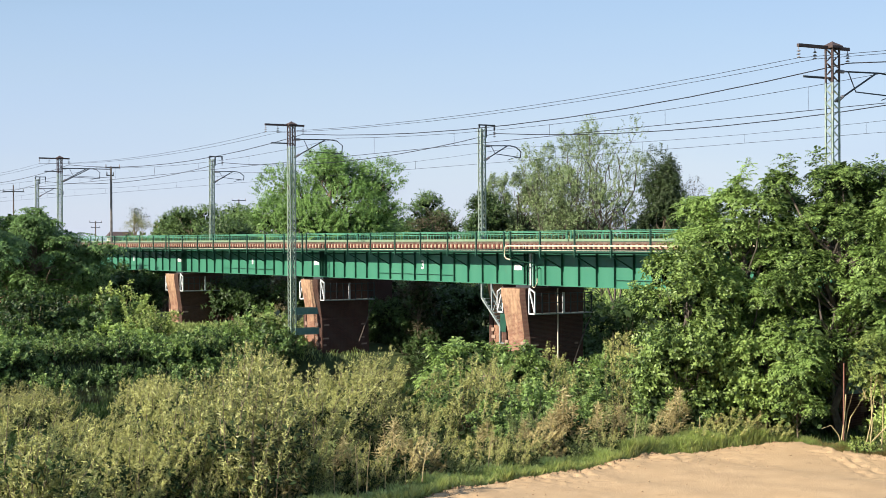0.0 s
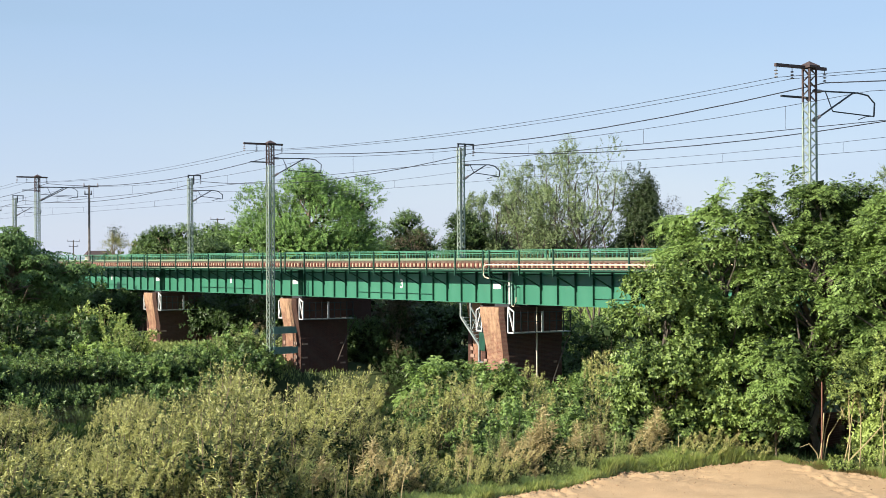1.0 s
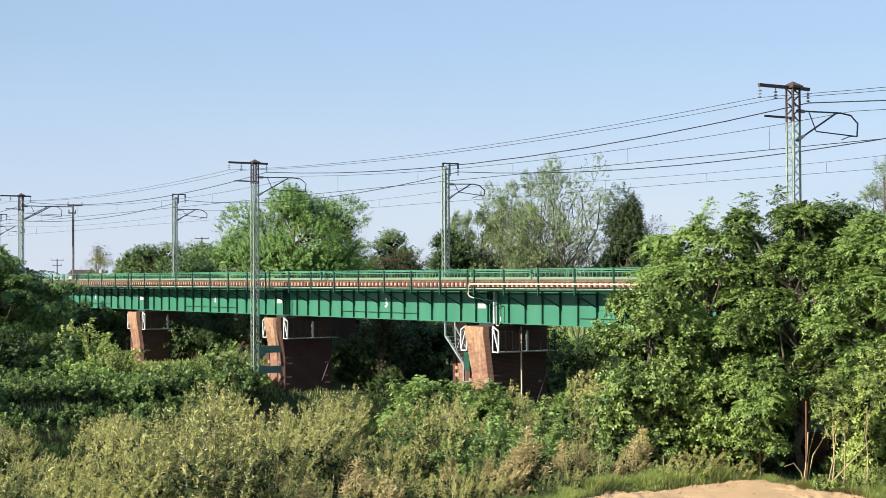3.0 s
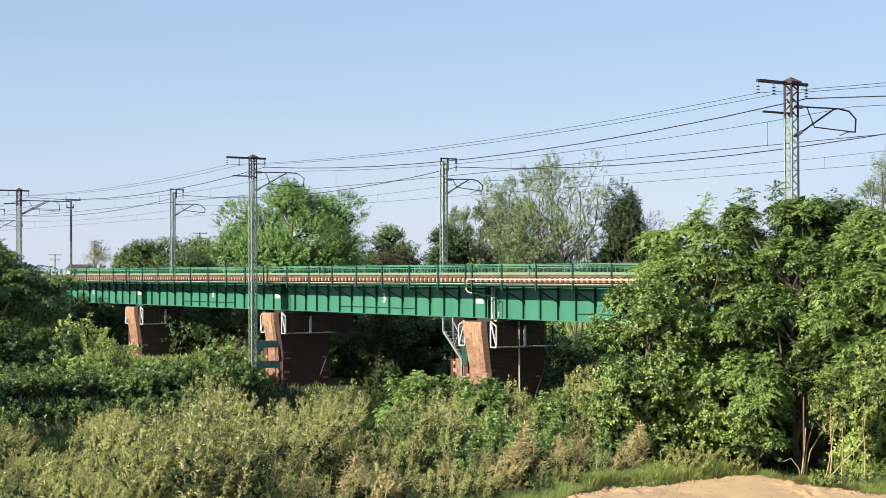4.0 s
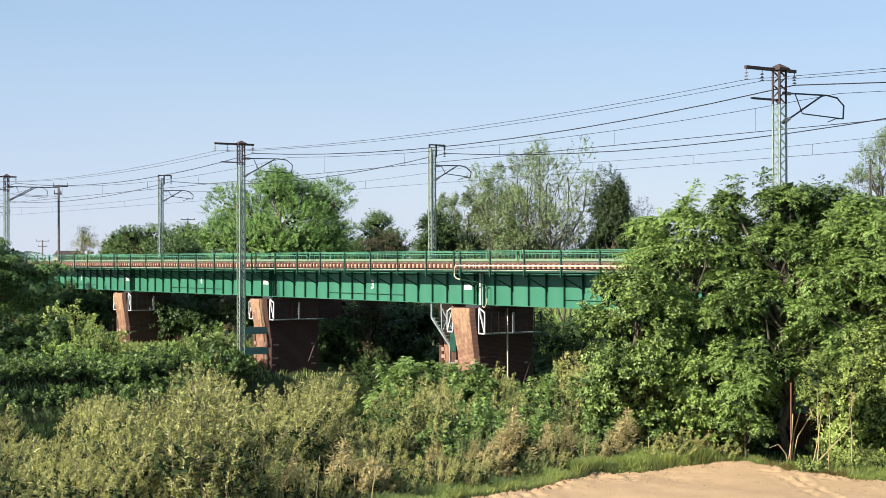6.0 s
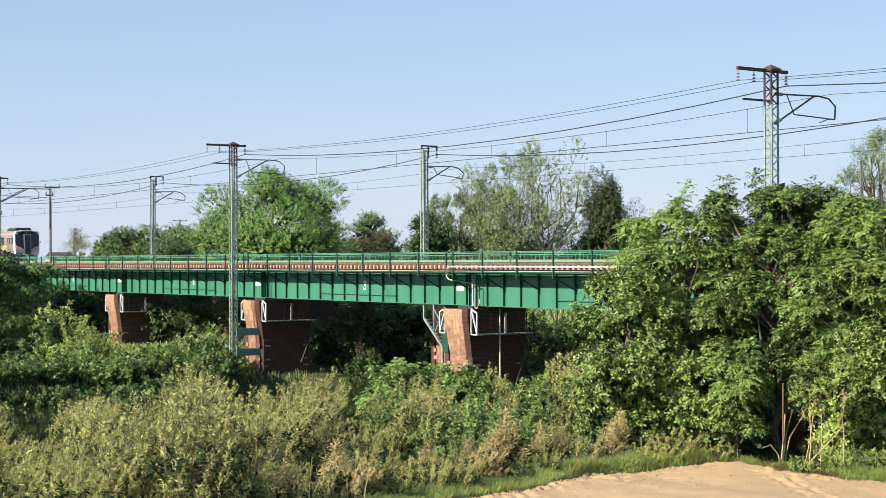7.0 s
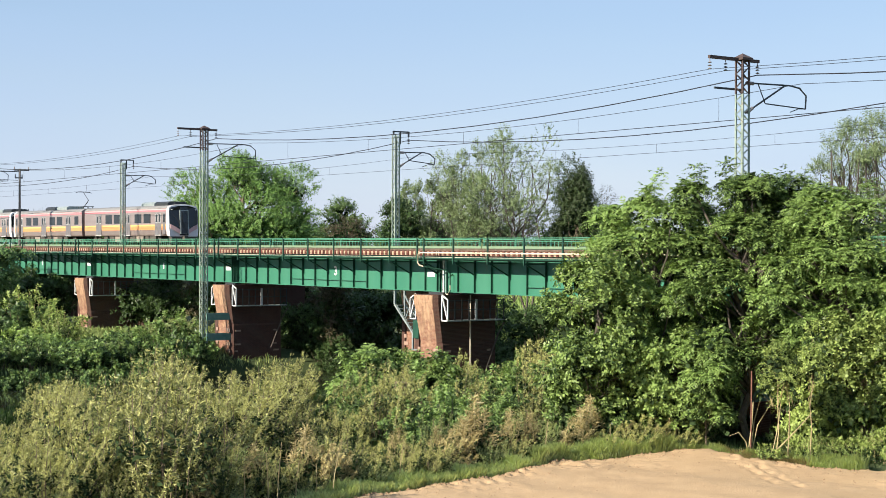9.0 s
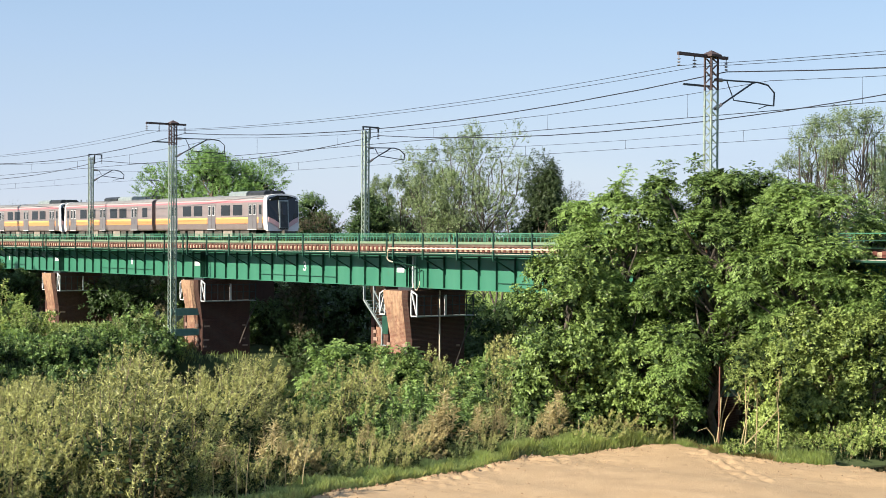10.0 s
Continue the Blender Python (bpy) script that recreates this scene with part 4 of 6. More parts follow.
        for x in doors:
            for dx in (-0.336, 0.336):
                dl = slab("door", x + dx - 0.324, x + dx + 0.324, 1.05, 3.06, DOORSTEEL, 0.012, "stainless door leaf")
                slab("door_window", x + dx - 0.17, x + dx + 0.17, 2.2, 2.92, WINDOW, 0.02, on=dl)
                slab("window_rim", x + dx - 0.20, x + dx + 0.20, 2.16, 2.96, WHITEPAINT, 0.016, on=dl)
            slab("door_sill", x - 0.7, x + 0.7, 1.0, 1.045, WHITEPAINT, 0.04)
        for c in (doors[0] - 3.33, doors[1] - 3.33):
            for dx in (-0.98, 0.98):
                slab("window", c + dx - 0.74, c + dx + 0.74, 2.14, 2.98, WINDOW, 0.01, "dark tinted window")
        if panto:
            slab("window", -h + 1.1, -h + 2.1, 2.14, 2.98, WINDOW, 0.01)
        cd = slab("cab_door", h - 1.5, h - 0.95, 1.1, 3.0, DOORSTEEL, 0.01)
        slab("cab_window", h - 1.42, h - 1.05, 2.2, 2.9, WINDOW, 0.02, on=cd)
    # roof gear
    for x0, x1 in ((2.6, 5.4), (5.7, 8.2)) if not panto else ((-4.4, -1.6), (-1.4, 1.4)):
        bm = bmesh.new()
        rounded(bm, x0, x1, [(-0.95, 3.7), (-0.95, 3.92), (-0.75, 4.08), (0.75, 4.08), (0.95, 3.92), (0.95, 3.7)])
        part("air_conditioner", bm, GREYSTEEL if x0 in (2.6, -4.4) else DARKSTEEL, ob, "roof air conditioner housing")
    bm = bmesh.new()
    tube(bm, [(8.6, -0.5, 3.75), (8.6, -0.5, 4.05)], 0.03)
    tube(bm, [(7.9, 0.4, 3.75), (7.9, 0.4, 4.0)], 0.06)
    part("antenna", bm, DARKSTEEL, ob)
    if panto:
        bm = bmesh.new()
        x = -7.0
        for y in (-0.5, 0.5):
            tube(bm, [(x - 0.6, y, 3.8), (x - 0.6, y, 3.98)], 0.06)
            tube(bm, [(x + 0.6, y, 3.8), (x + 0.6, y, 3.98)], 0.06)
        tube(bm, [(x - 0.7, -0.55, 4.0), (x + 0.7, -0.55, 4.0), (x + 0.7, 0.55, 4.0), (x - 0.7, 0.55, 4.0), (x - 0.7, -0.55, 4.0)], 0.03)
        tube(bm, [(x + 0.4, 0, 4.0), (x - 0.7, 0, 4.62)], 0.045)
        tube(bm, [(x - 0.7, 0, 4.62), (x + 0.55, 0, 5.45)], 0.03)
        tube(bm, [(x + 0.55, -0.85, 5.40), (x + 0.55, -0.6, 5.5), (x + 0.55, 0.6, 5.5), (x + 0.55, 0.85, 5.40)], 0.03)
        tube(bm, [(x + 0.25, -0.6, 5.48), (x + 0.25, 0.6, 5.48)], 0.03)
        part("pantograph", bm, DARKSTEEL, ob)
    for x in (h - 3.0, -h + 3.0):
        bogie(ob, x)
    rng = random.Random(3)
    x = -5.3
    while x < 5.2:
        w = rng.uniform(0.7, 1.6)
        part("underfloor_box", box(bmesh.new(), x, x + w, -1.25, 1.25, rng.uniform(0.35, 0.5), 0.96), rng.choice((BOXGREY, UNDER, UNDER)), ob)
        x += w + rng.uniform(0.15, 0.5)
    return ob


car_a = train_car(False)
car_b = train_car(True)
train = [(car_a, 0.0, 0), (car_b, 19.75, 180)]
train += [(copy_thing(car_a, Matrix()), 39.5, 0), (copy_thing(car_b, Matrix()), 59.25, 180)]
TRAIN_V = 61.76
# where the front of the first car stands, along the line
FRONT = [(0.0, -343.0), (7.0, -173.6), (7.5, -161.6), (8.0, -149.2), (8.5, -137.2), (9.0, -125.3), (9.5, -114.0), (10.0, -102.7)]


def motions():
    for car, back, turn in train:
        walk(car, [(t, TRACK @ pose(u + 0.6 - CAR / 2 - back, TRAIN_V, RAIL_Z, 0, 0, turn)) for t, u in FRONT])

# embankments that carry the line on past the bridge
for name, a, b in (("embankment_west", -900, -206.6), ("embankment_east", 4.2, 500)):
    bm = bmesh.new()
    ends = []
    for u in (a, b):
        ends.append([bm.verts.new(TRACK @ Vector(p)) for p in ((u, 36, -0.5), (u, 51.5, 9.05), (u, 66.5, 9.05), (u, 82, -0.5))])
    for i in range(4):
        bm.faces.new((ends[0][i], ends[0][(i + 1) % 4], ends[1][(i + 1) % 4], ends[1][i]))
    bm.faces.new(ends[0][::-1])
    bm.faces.new(ends[1])
    tagged(new(name, mesh_of(name, bm, SOIL)), "grassy railway embankment", "embankment", kind="structure")

# ---- plants ----


def at(bear, depth):
    """A place at that depth ahead of the levee, along a bearing given as tangent * 2700 about 784."""
    return (bear - 784) / 2700 * depth, depth


def limb(bm, rng, a, b, r0, r1, n=4, wander=0.08):
    a, b = np.array(a, float), np.array(b, float)
    ln = np.linalg.norm(b - a)
    pts = [a + (b - a) * i / n + (rng.normal(0, wander * ln, 3) * (0 < i < n)) for i in range(n + 1)]
    tube(bm, [tuple(p) for p in pts], [r0 + (r1 - r0) * i / n for i in range(n + 1)], 6)
    return pts


def tree(name, label, category, x, y, top, crown, low, lobes, n, m, ll, lw, L, material, seed,
         flat=False, droop=0.25, rise=0.35, trunk=0.25, lobe=0.45, bark=BARK, group="", fill=0.35, stems=1, rosette=1, taper=0.0, squash=1.0, ragged=0.0):
    """A tree: tapered trunk and limbs; the crown is many leafy shoots set on uneven lobes.
    crown: half widths across and in depth; low: height at which leaves begin; taper narrows the top."""
    rng = np.random.default_rng(seed)
    z0 = ground_z(x, y) - 0.1
    ob = base(name, pose(x, y, z0), label, category, group)
    H = top - z0
    cz, rz = (H + low) / 2, (H - low) / 2
    R = np.array([crown[0], crown[1], rz])
    d = ball(rng, lobes)
    d[:, 2] = d[:, 2] * 0.95 + 0.1
    k = rng.uniform(0.35, 0.80 + 0.2 * (ragged > 0), (lobes, 1)) ** 0.7
    C = d * k * R
    if taper:
        C[:, :2] *= (1 - taper * (C[:, 2:] / rz * 0.5 + 0.5))
    C[:, 2] = np.minimum(C[:, 2], rz * 0.80) + cz
    S = rng.uniform(0.7, 1.25, lobes) * lobe
    bm = bmesh.new()
    for s in range(stems):
        off = rng.normal(0, 0.5 * (stems > 1), 2)
        limb(bm, rng, (off[0], off[1], 0), (off[0] * 2.5 + rng.normal(0, 0.2), off[1] * 2.5, cz + rz * 0.55), trunk, trunk * 0.3, 6, 0.02 if trunk > 0.08 else 0.007)
    for i in range(lobes):
        zb = max(0.15 * H, min(C[i, 2] - 0.3 * rz, cz + 0.3 * rz) * rng.uniform(0.6, 0.95))
        limb(bm, rng, (0, 0, zb), tuple(C[i]), trunk * 0.42, trunk * 0.12, 4, 0.07)
        for q in range(3):
            e = C[i] + ball(rng, 1)[0] * R * S[i] * 0.75
            limb(bm, rng, tuple(C[i] * 0.9 + 0.1 * np.array([0, 0, cz])), tuple(e), trunk * 0.13, trunk * 0.04, 3, 0.06)
    part("trunk", bm, bark, ob)
    per = rng.integers(0, lobes, n)
    dd = ball(rng, n)
    dd[:, 2] = np.where(dd[:, 2] < -0.35, -dd[:, 2], dd[:, 2])
    rad = np.where(rng.random(n) < fill, rng.uniform(0.2, 0.9, n), rng.uniform(0.85, 1.12 + ragged, n))
    if squash < 1:
        dd[:, 2] = np.abs(dd[:, 2]) * np.where(rng.random(n) < 0.9, 1, -1)
    P = C[per] + dd * (S[per] * rad)[:, None] * np.array([R[0], R[1], R[2] * squash])
    out = unit(dd + 0.5 * unit(P - np.array([0, 0, cz])) + np.array([0, 0, rise]))
    if ragged and rosette > 1:
        tops = np.argsort(C[:, 2] - 0.35 * np.abs(C[:, 0]))[-lobes // 4:]
        pick = rng.choice(tops, 7, replace=False)
        for q in pick:
            e = C[q] + np.array([rng.normal(0, 0.3), rng.normal(0, 0.2), S[q] * R[2] * squash])
            idx = rng.integers(0, n, 9)
            P[idx] = e + np.linspace(-0.1, 0.95, 9)[:, None] * np.array([rng.normal(0, 0.25), 0, 1.0]) * rng.uniform(0.6, 1.2) + rng.normal(0, 0.08, (9, 3))
            dd[idx] = unit(rng.normal(0, 0.6, (9, 3)) + np.array([0, 0, 1.0]))
            out[idx] = dd[idx]
    if rosette > 1:
        P = np.repeat(P, rosette, 0)
        out = np.repeat(out, rosette, 0)
        a = np.tile(np.arange(rosette) * 6.283 / rosette, n) + np.repeat(rng.uniform(0, 6.28, n), rosette)
        ax = unit(dd + np.array([0, 0, 0.7]) + rng.normal(0, 0.35, (n, 3)))
        e1 = unit(np.cross(ax, np.array([0.3, 0.1, 1.0])))
        e2 = np.cross(ax, e1)
        ax, e1, e2 = (np.repeat(q, rosette, 0) for q in (ax, e1, e2))
        out = unit(e1 * np.cos(a)[:, None] + e2 * np.sin(a)[:, None] + ax * 0.45)
    Ls = L * rng.uniform(0.6, 1.25, len(P))
    V = shoots(rng, P, out, Ls, m, ll, lw, flat, droop, face=ax if rosette > 1 else unit(dd + 0.4 * unit(P - np.array([0, 0, cz]))))
    V = V[V[:, :, 2].min(1) > 0.05]
    part("crown", quads("crown", V, material), material, ob)
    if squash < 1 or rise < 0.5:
        # dark leaves inside the lobes put shade into the crown's gaps
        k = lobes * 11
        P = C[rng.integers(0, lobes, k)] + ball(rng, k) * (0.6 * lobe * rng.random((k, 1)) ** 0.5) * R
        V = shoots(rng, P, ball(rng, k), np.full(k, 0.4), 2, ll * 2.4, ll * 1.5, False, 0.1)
        part("inner_foliage", quads("inner_foliage", V[V[:, :, 2].min(1) > 0.05], INNERSHADE), INNERSHADE, ob)
    return ob


def bush(name, label, category, seed, h, r, stems, side, m, ll, lw, material, lean=0.25, start=0.2, droop=0.1, shoot=0.6, bark=BARK, group="", fwd=0.55):
    """A shrub of many upright stems, each with leafy side shoots."""
    rng = np.random.default_rng(seed)
    ob = base(name, pose(0, 0, -50), label, category, group)
    a = rng.uniform(0, 6.28, stems)
    rr = r * np.sqrt(rng.random(stems))
    rr[:2] *= 0.3
    foot = np.stack([np.cos(a) * rr * 0.5, np.sin(a) * rr * 0.5, 0 * a], -1)
    hh = h * rng.uniform(0.55, 1.12, stems) * (1 - 0.35 * (rr / r) ** 2)
    tip = foot + np.stack([np.cos(a) * rr * 0.8, np.sin(a) * rr * 0.8, hh], -1) + np.concatenate([rng.normal(0, lean * 0.4, (stems, 2)), np.zeros((stems, 1))], 1)
    bm = bmesh.new()
    for i in range(stems):
        tube(bm, [tuple(foot[i] - [0, 0, 0.25]), tuple(foot[i] * 0.4 + tip[i] * 0.6 - np.array([0, 0, 0.0])), tuple(tip[i])], [0.022, 0.014, 0.005], 4)
    part("branchwork", bm, bark, ob)
    k = stems * side
    idx = np.repeat(np.arange(stems), side)
    t = rng.uniform(start, 0.97, k)
    P = foot[idx] + (tip - foot)[idx] * t[:, None]
    b = rng.uniform(0, 6.28, k)
    D = unit((tip - foot)[idx]) * 0.9 + np.stack([np.cos(b), np.sin(b), 0 * b], -1) * rng.uniform(0.3, 0.9, (k, 1))
    L = shoot * rng.uniform(0.6, 1.2, k) * (1.15 - 0.5 * t)
    rad = np.stack([P[:, 0] / r, P[:, 1] / r, 0.35 + 0 * t], -1)
    V = [shoots(rng, P, D, L, m, ll, lw, False, droop, fwd=fwd, face=unit(rad + 0.5 * unit(D) * np.array([1, 1, 0])))]
    V.append(shoots(rng, foot + (tip - foot) * 0.72, unit(tip - foot), hh * 0.32, m + 4, ll, lw, False, 0.02, fwd=fwd))
    V = np.concatenate(V)
    part("foliage", quads("foliage", V, material), material, ob)
    # large dark leaves inside, added to block light and darken the gaps
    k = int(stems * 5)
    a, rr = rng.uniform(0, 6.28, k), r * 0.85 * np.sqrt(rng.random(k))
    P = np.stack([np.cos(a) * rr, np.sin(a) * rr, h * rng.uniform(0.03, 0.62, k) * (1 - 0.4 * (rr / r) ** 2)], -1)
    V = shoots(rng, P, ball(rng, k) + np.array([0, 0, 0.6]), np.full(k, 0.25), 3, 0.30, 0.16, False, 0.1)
    part("inner_foliage", quads("inner_foliage", V, INNERSHADE), INNERSHADE, ob)
    return ob


TALL = {}


def scatter(rng, kinds, places, lo=0.8, hi=1.25):
    """Copies of the given shrubs at (x, y) places, each turned and sized."""
    for i, (x, y, s) in enumerate(places):
        src = kinds[i % len(kinds)]
        k = s * rng.uniform(lo, hi)
        if src.name in TALL and y < 95:
            line = np.interp(784 + 2700 * x / y, [0, 50, 90, 130, 190, 215, 245, 285, 310, 370, 400, 440, 500, 540, 580, 620, 645, 672, 690, 702, 755, 778, 880, 905, 1010, 1060, 1100], [690, 676, 700, 716, 714, 690, 650, 655, 672, 645, 630, 600, 622, 640, 640, 615, 640, 598, 650, 690, 692, 640, 640, 624, 622, 602, 590])
            k = min(k, max(0.35, (8.85 - y * (line - 424) / 2700) * rng.uniform(0.62, 1.08) / TALL[src.name]))
        copy_thing(src, pose(x, y, ground_z(x, y) - 0.03, 0, 0, rng.uniform(-50, 50) if "willow" in src.name else rng.uniform(0, 360)) @ Matrix.Diagonal((k * rng.uniform(0.9, 1.1), k * rng.uniform(0.9, 1.1), k, 1)))


def retire(kinds, places):
    """The first of each kind takes a place of its own."""
    for ob, (x, y, s) in zip(kinds, places):
        ob.matrix_basis = pose(x, y, ground_z(x, y) - 0.03) @ Matrix.Diagonal((s, s, s, 1))


R0 = np.random.default_rng(11)

# walnut trees on the near bank, in front of the bridge
for bear, dep, top, w, n_, sd in ((1325, 68.0, 2.6, 3.9, 2000, 5), (1490, 66.8, 3.5, 4.2, 2400, 6), (1668, 65.0, 3.0, 4.1, 2100, 7)):
    x, y = at(bear, dep)
    tree("walnut_tree", "broad walnut tree with bright drooping compound leaves", "tree", x, y, EYE + top, (w, 1.9), 1.9, 64, n_, 11, 0.19, 0.072, 0.54, WALNUT, sd, True, 0.3, 0.35, 0.2, 0.19, WALNUTBARK, rosette=5, fill=0.06, group="walnut trees", squash=0.42, ragged=0.4)
x, y = at(1215, 66.5)
tree("riverside_tree", "dense small-leaved tree leaning over the bank", "tree", x, y, EYE - 0.2, (2.5, 2.2), 0.2, 50, 4400, 9, 0.21, 0.12, 0.45, SHRUB, 16, False, 0.15, 0.3, 0.14, 0.24, WALNUTBARK, squash=0.7, ragged=0.3)

x, y = at(1412, 65.2)
tree("young_walnut_tree", "young walnut with low hanging feathered leaves", "tree", x, y, 6.3, (1.3, 1.0), 0.5, 26, 330, 11, 0.19, 0.072, 0.54, WALNUT, 8, True, 0.35, 0.3, 0.045, 0.3, rosette=5, fill=0.06, squash=0.5)
x, y = at(1700, 63.6)
tree("riverside_tree", "dense bright small-leaved tree by the pool", "tree", x, y, 6.6, (1.7, 1.3), 0.6, 40, 3000, 9, 0.20, 0.11, 0.45, FRESH, 44, False, 0.15, 0.3, 0.1, 0.24, squash=0.7, ragged=0.3)

x, y = at(1350, 66.2)
tree("riverside_tree", "dense small-leaved young tree on the bank", "tree", x, y, 6.4, (1.9, 1.3), 0.4, 36, 2400, 9, 0.19, 0.11, 0.45, SHRUB, 45, False, 0.15, 0.3, 0.09, 0.25, squash=0.7, ragged=0.3)

for bear, dep, w, sd in ((800, 82, 1.9, 17), (875, 84, 2.0, 18), (930, 80, 1.5, 19), (1120, 74, 1.7, 20)):
    x, y = at(bear, dep)
    tree("sumac_bush", "bright green sumac bush with feathered leaves", "bush", x, y, 3.3 if bear < 900 else 3.0, (w, 1.6), 0.3, 34, 360, 9, 0.22, 0.10, 0.5, WALNUT, sd, True, 0.4, 0.35, 0.07, 0.24, rosette=5, fill=0.12, group="sumac bushes", squash=0.6, ragged=0.3)

# trees on the far bank, before the bridge
# their darker leaf colour paints these walnuts as shaded
x, y = at(60, 138)
tree("walnut_tree", "dark spreading walnut tree before the bridge", "tree", x, y, EYE + 2.6, (6.9, 4.5), 1.6, 60, 1500, 9, 0.32, 0.14, 0.85, SHADEWALNUT, 9, True, 0.5, 0.3, 0.22, 0.2, squash=0.6, ragged=0.4, rosette=5)
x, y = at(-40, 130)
tree("walnut_tree", "dark walnut tree at the bank", "tree", x, y, EYE + 1.6, (4.5, 4.0), 1.0, 14, 500, 9, 0.32, 0.14, 0.85, SHADEWALNUT, 10, True, 0.5, 0.3, 0.2, 0.36, rosette=5)

# trees beyond the bridge
x, y = at(585, 150)
tree("ginkgo_tree", "full green tree with spiky upright shoots", "tree", x, y, EYE + 8.9, (7.3, 5.5), 3.0, 46, 8000, 11, 0.23, 0.14, 0.85, GINKGO, 12, False, 0.04, 0.48, 0.35, 0.25, fill=0.05)
for bear, dep, top, w, mat, sd in ((340, 172, 3.9, 3.6, MIDLEAF, 13), (425, 180, 3.8, 4.2, MIDLEAF, 14), (395, 165, 2.0, 3.0, DARKLEAF, 15), (750, 160, 4.4, 3.0, MIDLEAF, 16), (860, 138, 3.9, 2.4, DARKLEAF, 17), (700, 165, 2.6, 3.0, DARKLEAF, 21), (310, 176, 2.6, 2.6, MIDLEAF, 22), (470, 172, 2.4, 3.2, MIDLEAF, 23), (1020, 150, 1.2, 4.6, DARKLEAF, 18), (930, 145, 1.8, 3.0, MIDLEAF, 19), (1170, 140, 1.8, 4.0, MIDLEAF, 24)):
    x, y = at(bear, dep)
    tree("broadleaf_tree", "green broadleaf tree beyond the bridge", "tree", x, y, EYE + top, (w, w * 0.9), 4.0, 24, 1500, 9, 0.26, 0.14, 0.75, mat, sd, False, 0.2, 0.35, 0.16, 0.30, group="trees beyond the bridge", ragged=0.15, taper=0.2, squash=0.7)
x, y = at(770, 140)
tree("brown_shrub", "low spreading shrub with brown twigs", "shrub", x, y, EYE + 2.2, (2.1, 1.8), 7.5, 12, 420, 7, 0.16, 0.08, 0.5, BROWNLEAF, 25, False, 0.1, 0.2, 0.14, 0.36)
for bear, dep, top, w, sd in ((972, 136, 8.6, 3.4, 26), (1066, 132, 10.4, 4.3, 27), (1015, 134, 9.4, 3.4, 40), (925, 140, 6.2, 2.4, 30), (882, 150, 6.4, 1.4, 31)):
    x, y = at(bear, dep)
    tree("poplar_tree", "tall airy poplar with pale grey-green leaves", "tree", x, y, EYE + top, (w, w * 0.9), 4.0, 54, 2100, 9, 0.17, 0.10, 0.55, POPLAR, sd, False, 0.03, 0.5, 0.12, 0.16, WALNUTBARK, group="poplars", stems=3, fill=0.3, ragged=0.08)
x, y = at(1175, 130)
tree("cypress_tree", "dark dense cypress beyond the bridge", "tree", x, y, EYE + 7.2, (2.7, 2.3), 4.0, 30, 3600, 9, 0.22, 0.12, 0.7, CONIFER, 28, False, 0.05, 0.48, 0.2, 0.29, taper=0.6)
x, y = at(1222, 132)
tree("bare_tree", "half-bare tree with brownish leaves", "tree", x, y, EYE + 5.2, (1.9, 1.6), 5.0, 16, 560, 7, 0.14, 0.08, 0.7, BROWNLEAF, 29, False, 0.05, 0.7, 0.12, 0.35)
x, y = at(262, 178)
tree("bamboo_clump", "yellow-green bamboo clump by the line", "bamboo", x, y, EYE + 2.5, (2.4, 2.0), 5.0, 12, 700, 9, 0.2, 0.06, 0.8, YELLOWLEAF, 32, False, 0.2, 0.6, 0.1, 0.42, stems=3)
x, y = at(238, 185)
tree("bare_tree", "slender leafless tree by the line", "tree", x, y, EYE + 4.2, (1.9, 1.8), 9.0, 14, 60, 5, 0.1, 0.05, 0.6, BROWNLEAF, 33, False, 0.0, 0.4, 0.12, 0.4)
for bear, dep, top, w, sd in ((1660, 108, 9.0, 2.8, 34), (1750, 104, 9.4, 3.0, 35), (1840, 108, 8.4, 3.0, 36)):
    x, y = at(bear, dep)
    tree("acacia_tree", "tall slender acacia with bare lower trunks", "tree", x, y, EYE + top, (w, w * 0.9), 8.0, 50, 1800, 9, 0.15, 0.085, 0.6, POPLAR, sd, False, 0.1, 0.5, 0.14, 0.17, WALNUTBARK, group="acacias", stems=4, ragged=0.2)
for bear, dep, sd in ((1700, 112, 37), (1800, 110, 38), (1600, 116, 39), (1280, 128, 41), (1380, 124, 42), (1480, 120, 43)):
    x, y = at(bear, dep)
    tree("broadleaf_tree", "pale green broadleaf tree beyond the bridge", "tree", x, y, EYE + 2.0, (3.6, 3.0), 3.0, 12, 700, 9, 0.22, 0.11, 0.8, SHRUB, sd, False, 0.15, 0.3, 0.16, 0.42, group="trees beyond the bridge")

